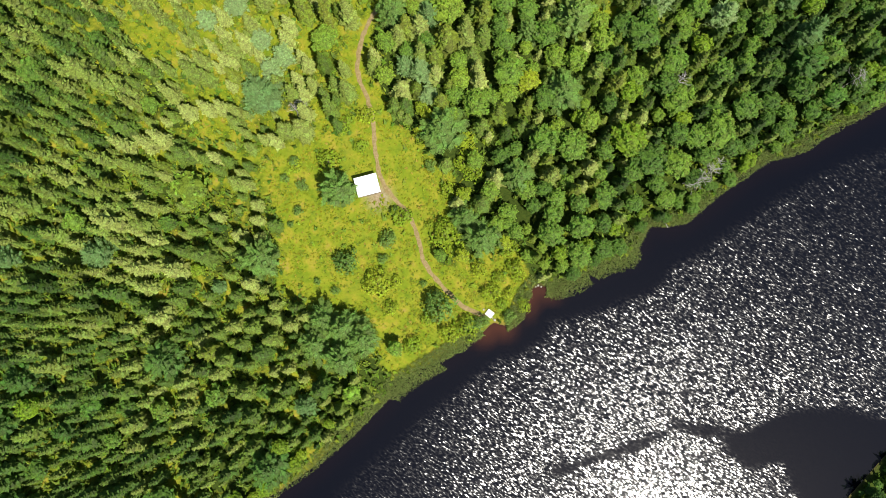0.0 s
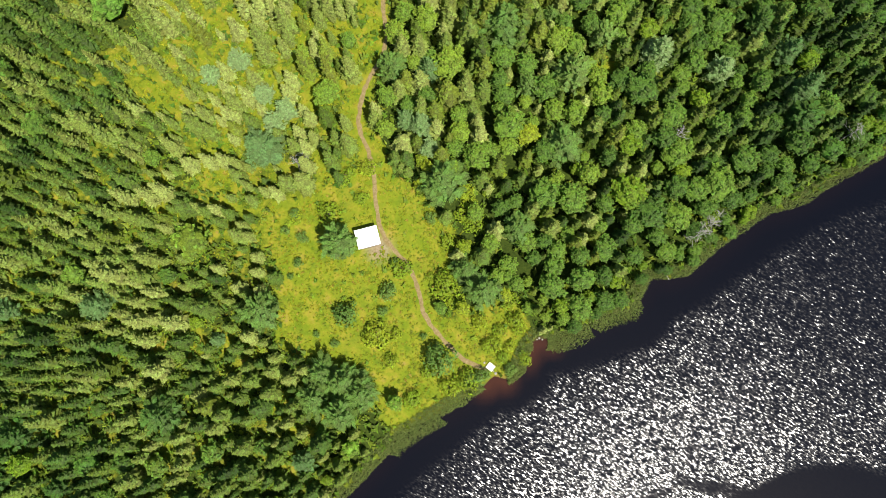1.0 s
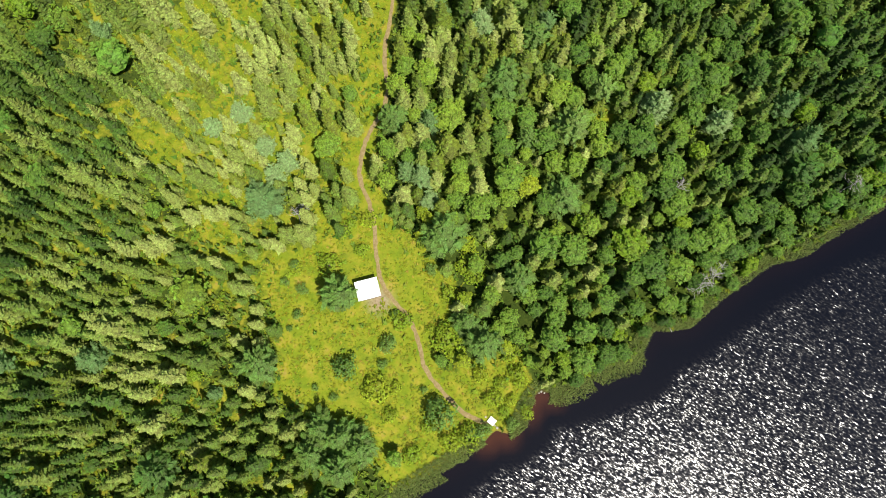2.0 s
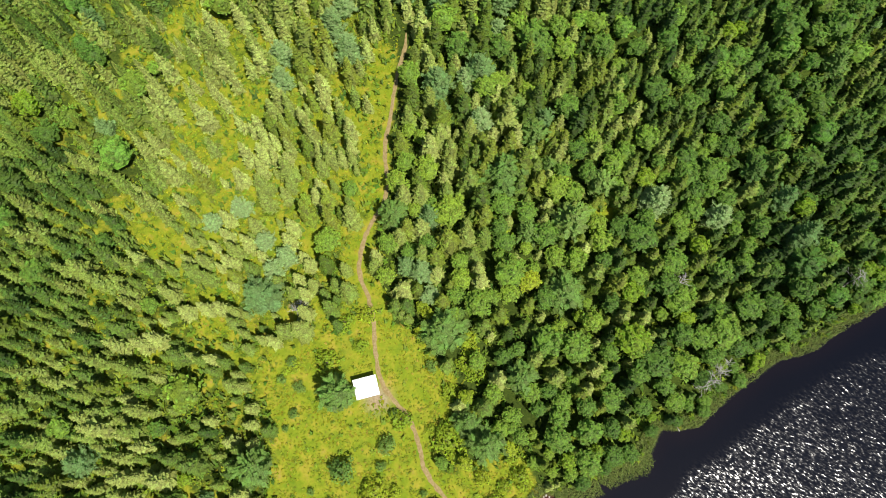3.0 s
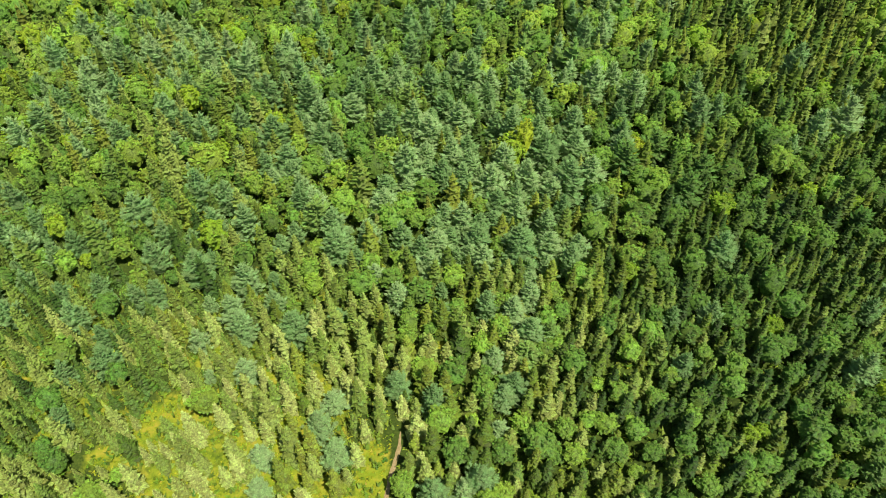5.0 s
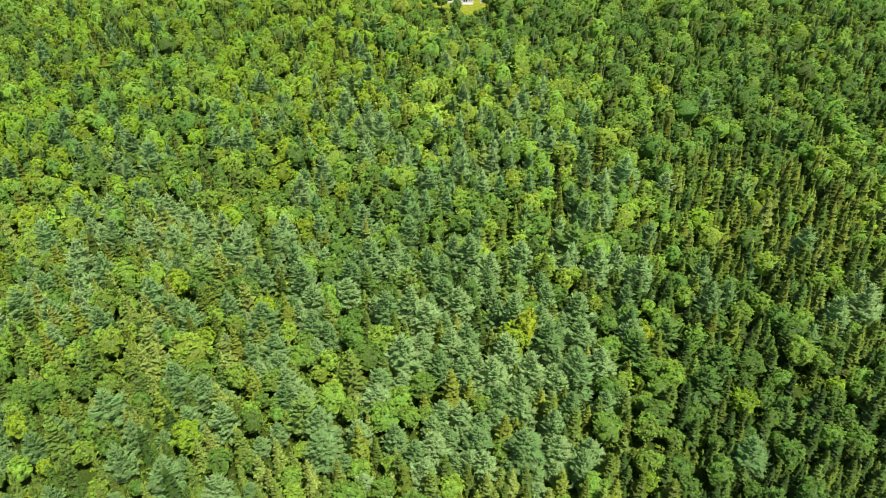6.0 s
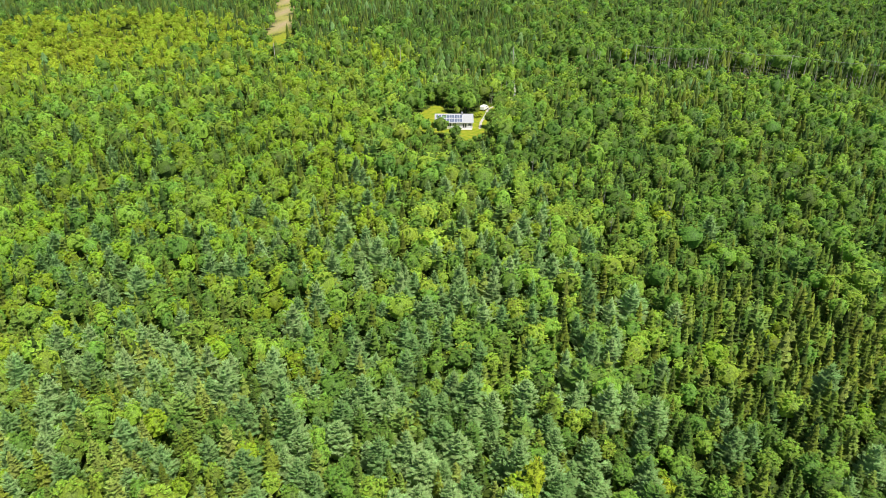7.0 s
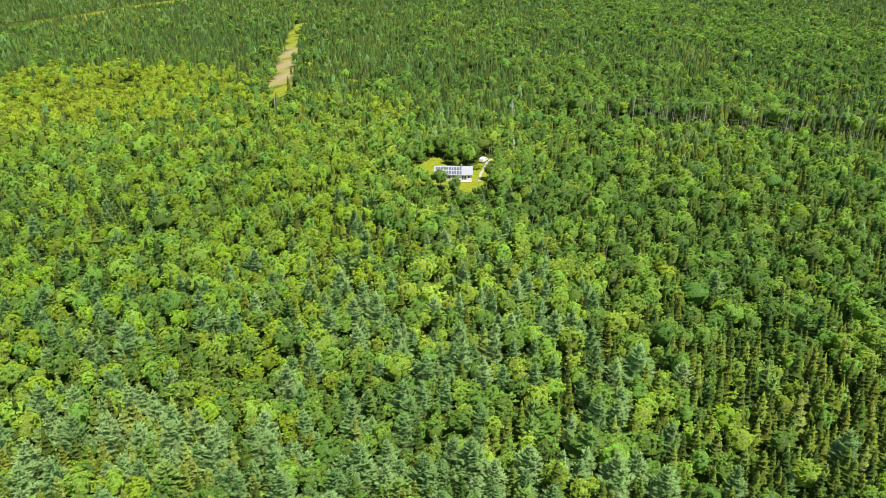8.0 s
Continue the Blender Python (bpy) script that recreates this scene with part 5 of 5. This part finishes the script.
for gx_ in (L0, L1 - 0.16):
    bm = bmesh.new()
    pts = [(0.16, 0), (D - 0.16, 0), (D - 0.16, EAVE), (D / 2, RIDGE - 0.1), (0.16, EAVE)]
    fr = [bm.verts.new((gx_, a, b)) for a, b in pts]
    bk = [bm.verts.new((gx_ + 0.16, a, b)) for a, b in pts]
    bm.faces.new(fr[::-1])
    bm.faces.new(bk)
    for k in range(5):
        bm.faces.new((fr[k], fr[(k + 1) % 5], bk[(k + 1) % 5], bk[k]))
    part("gable_wall", bm_mesh("gable_wall", bm, M_SIDING), house)
for k, (a, b, z0, z1) in enumerate(OPEN_FRONT):
    if z0 < 0.2:
        for d0, d1 in ((a, (a + b) / 2 - 0.01), ((a + b) / 2 + 0.01, b)):
            dr = part("door", bm_mesh("door", box(bmesh.new(), d0 + 0.04, 0.05, z0, d1 - 0.04, 0.1, z1 - 0.04, 0.01), M_TRIM), house, "white glazed door leaf")
            part("pane", bm_mesh("door_pane", box(bmesh.new(), d0 + 0.16, 0.035, z0 + 0.35, d1 - 0.16, 0.055, z1 - 0.2), M_GLASS), dr)
        continue
    bm = bmesh.new()
    for q in ((a, z0, a + 0.07, z1), (b - 0.07, z0, b, z1), (a + 0.07, z0, b - 0.07, z0 + 0.07), (a + 0.07, z1 - 0.07, b - 0.07, z1), ((a + b) / 2 - 0.03, z0 + 0.07, (a + b) / 2 + 0.03, z1 - 0.07)):
        box(bm, q[0], 0.0 - 0.02, q[1], q[2], 0.08, q[3])
    wd_ = part("window", bm_mesh("window_frame", bm, M_TRIM), house, "white framed window")
    for c0, c1 in ((a + 0.07, (a + b) / 2 - 0.03), ((a + b) / 2 + 0.03, b - 0.07)):
        part("pane", bm_mesh("window_pane", box(bmesh.new(), c0, 0.03, z0 + 0.07, c1, 0.045, z1 - 0.07), M_GLASS), wd_)
    part("sill", bm_mesh("window_sill", box(bmesh.new(), a - 0.05, -0.1, z0 - 0.05, b + 0.05, -0.022, z0), M_TRIM), wd_)
over = 0.45
slope = (RIDGE - EAVE) / (D / 2)
for side in (0, 1):
    bm = bmesh.new()
    y0, y1 = (-over, D / 2) if side == 0 else (D / 2, D + over)
    z0, z1 = (EAVE - over * slope, RIDGE) if side == 0 else (RIDGE, EAVE - over * slope)
    lo = [bm.verts.new((xx, yy, zz)) for xx, yy, zz in ((L0 - 0.35, y0, z0), (L1 + 0.35, y0, z0), (L1 + 0.35, y1, z1), (L0 - 0.35, y1, z1))]
    hi = [bm.verts.new(vv.co + Vector((0, 0, 0.14))) for vv in lo]
    bm.faces.new(lo[::-1])
    bm.faces.new(hi)
    for k in range(4):
        bm.faces.new((lo[k], lo[(k + 1) % 4], hi[(k + 1) % 4], hi[k]))
    part("roof", bm_mesh("roof_slope", bm, M_ROOF), house, "light grey shingled roof slope")
    part("gutter", bm_mesh("gutter", box(bmesh.new(), L0 - 0.35, (y0 if side == 0 else y1) - 0.06, EAVE - over * slope - 0.04, L1 + 0.35, (y0 if side == 0 else y1) + 0.06, EAVE - over * slope + 0.05, 0.02), M_TRIM), house)
tilt = math.atan(slope)
frame_me = bm_mesh("solar_frame", box(bmesh.new(), -0.46, -0.86, 0, 0.46, 0.86, 0.04, 0.006), M_ALU)
glass_me = bm_mesh("solar_glass", box(bmesh.new(), -0.415, -0.815, 0.041, 0.415, 0.815, 0.046), M_PANEL)
for r_ in range(2):
    for c in range(10):
        yy = 0.42 + r_ * 1.78
        o = part("solar_panel", frame_me, house, "dark blue solar panel in a pale frame")
        o.matrix_basis = pose(L0 + 0.7 + c * 0.965, yy, EAVE + yy * slope + 0.24, math.degrees(tilt))
        part("glass", glass_me, o)
bm = bmesh.new()
box(bm, 2.7, 3.1, 4.0, 3.3, 3.7, 5.3, 0.02)
part("chimney", bm_mesh("chimney", bm, M_ROOF), house)
deck = new("terrace")
deck.matrix_basis = house.matrix_basis
deck_plank = bm_mesh("terrace_plank", box(bmesh.new(), -2.4, -0.095, 0.12, 2.4, 0.095, 0.16, 0.006), M_PALEWOOD)
for k in range(9):
    part("plank", deck_plank, deck).location = (4.2, -1.85 + 0.2 * k, 0)
joist = bm_mesh("terrace_joist", box(bmesh.new(), -0.05, -1.9, -0.05, 0.05, -0.1, 0.118), M_WOOD)
for xx in (2.0, 4.2, 6.4):
    part("joist", joist, deck).location = (xx, 0, 0)
tagged(deck, "pale timber terrace in front of the house doors", "terrace")
tagged(house, "long pale house with solar panels on its grey roof", "house")

# ---------------------------------------------------------------- parked van, poles, wires
van = new("van")
van.matrix_basis = pose(14.3, 301.5, 0.06, 0, 0, 62)
bm = bmesh.new()
prof = [(-2.3, 0.45), (2.2, 0.45), (2.3, 0.95), (1.45, 1.15), (0.85, 1.9), (-2.15, 1.98), (-2.3, 1.7)]
fa = [bm.verts.new((a, -0.92, b)) for a, b in prof]
fb = [bm.verts.new((a, 0.92, b)) for a, b in prof]
bm.faces.new(fa)
bm.faces.new(fb[::-1])
for k in range(len(prof)):
    bm.faces.new((fa[k], fb[k], fb[(k + 1) % len(prof)], fa[(k + 1) % len(prof)]))
bmesh.ops.bevel(bm, geom=bm.edges[:], offset=0.07, segments=2, affect="EDGES")
part("body", bm_mesh("van_body", bm, M_TRIM), van)
wheel = bm_mesh("van_wheel", tube(bmesh.new(), (0, -0.1, 0), (0, 0.1, 0), 0.33, 0.33, 14), M_DARK)
for xx in (-1.5, 1.45):
    for yy in (-0.85, 0.85):
        part("wheel", wheel, van).location = (xx, yy, 0.33)
part("windscreen", bm_mesh("windscreen", tube(bmesh.new(), (1.23, -0.75, 1.53), (1.23, 0.75, 1.53), 0.12, 0.12, 6), M_GLASS), van)
for yy in (-0.925, 0.925):
    part("side_window", bm_mesh("side_window", box(bmesh.new(), 0.1, yy - 0.01, 1.25, 0.75, yy + 0.01, 1.75), M_GLASS), van)
tagged(van, "white van parked on the gravel beside the house", "van")

POLES = [(-85, 372), (-23.5, 369.5), (31.0, 367), (92, 376), (125, 368.5), (158, 353), (195, 333), (240, 309)]
pole_me = bm_mesh("pole_shaft", tube(bmesh.new(), (0, 0, -0.5), (0, 0, 12.5), 0.17, 0.12, 10), M_PALEWOOD)
arm_me = bm_mesh("pole_arm", box(bmesh.new(), -0.9, -0.06, 11.7, 0.9, 0.06, 11.85, 0.01), M_WOOD)
cap_me = bm_mesh("insulator", tube(bmesh.new(), (0, 0, 11.852), (0, 0, 12.0), 0.05, 0.035, 8), M_WIRE)
tank_me = bm_mesh("pole_transformer", tube(bmesh.new(), (0.35, 0, 9.6), (0.35, 0, 10.5), 0.24, 0.24, 12), M_ALU)
for k, (x, y) in enumerate(POLES):
    e = new("utility_pole")
    nxt = POLES[min(k + 1, len(POLES) - 1)]
    prv = POLES[max(k - 1, 0)]
    ang = math.atan2(nxt[1] - prv[1], nxt[0] - prv[0])
    e.matrix_basis = pose(x, y, 0, 0, 0, math.degrees(ang) + 90)
    part("shaft", pole_me, e)
    part("crossarm", arm_me, e)
    for xx in (-0.8, 0.0, 0.8):
        part("insulator", cap_me, e).location = (xx, 0, 0)
    if k == 2:
        part("transformer", tank_me, e)
    tagged(e, "grey timber utility pole rising above the trees", "utility pole", "utility poles along the road")
for (x0, y0), (x1, y1) in zip(POLES[3:], POLES[4:]):
    ang = math.atan2(y1 - y0, x1 - x0)
    for o_ in (-0.8, 0.0, 0.8):
        bm = bmesh.new()
        dx, dy = -math.sin(ang) * o_, math.cos(ang) * o_
        last = None
        for k in range(9):
            u_ = k / 8
            q = Vector((x0 + (x1 - x0) * u_ + dx, y0 + (y1 - y0) * u_ + dy, 12.0 - 4 * 0.8 * u_ * (1 - u_)))
            if last is not None:
                tube(bm, last, q, 0.014, 0.014, 4)
            last = q
        tagged(new("overhead_wire", bm_mesh("overhead_wire", bm, M_WIRE)), "thin grey overhead wire sagging between timber poles", "wire", "wires along the road")
v, f = ribbon([(-60, 375), (20, 374), (84, 380), (124, 369), (158, 353), (195, 333), (260, 298)], 1.3, 0.04, 0.15, random.Random(4), 3.0)
tagged(new("road", mesh_from("road", v, f, [M_PATH])), "narrow dirt road through the woods", "road", kind="structure")
# bare trunks at the edge of the woods behind the road
R3 = np.random.RandomState(33)
trunks = dict(v=[], t=[], count=0)
for _ in range(170):
    x = R3.uniform(70, 230)
    y = float(np.interp(x, [p[0] for p in ROAD], [p[1] for p in ROAD])) + R3.uniform(2.6, 7)
    V, T, O = post(R3.uniform(4.5, 9.5), R3.uniform(0.07, 0.14))
    trunks["v"].append(V + (x, y, 0.0))
    trunks["t"].append(T + trunks["count"])
    trunks["count"] += len(V)
V, T = np.concatenate(trunks["v"]), np.concatenate(trunks["t"])
me = mesh_from("bare_trunks", V, T, [M_PALEBARK])
tagged(new("bare_trunks", me), "pale bare tree trunks along the road", "trunks", kind="stuff")
gold = new("garden_shrub")
gold.matrix_basis = Matrix.LocRotScale((11.2, 291.0, 0.05), None, (2.3, 2.0, 1.6))
part("crown", shape_mesh("garden_shrub_crown", leafy(1.1, 1.0, 360, 0.11, 260, 9, 0.02), M_YELLOW), gold)
part("stem", shrub_stem, gold)
tagged(gold, "bright yellow rounded garden shrub beside the house", "shrub")
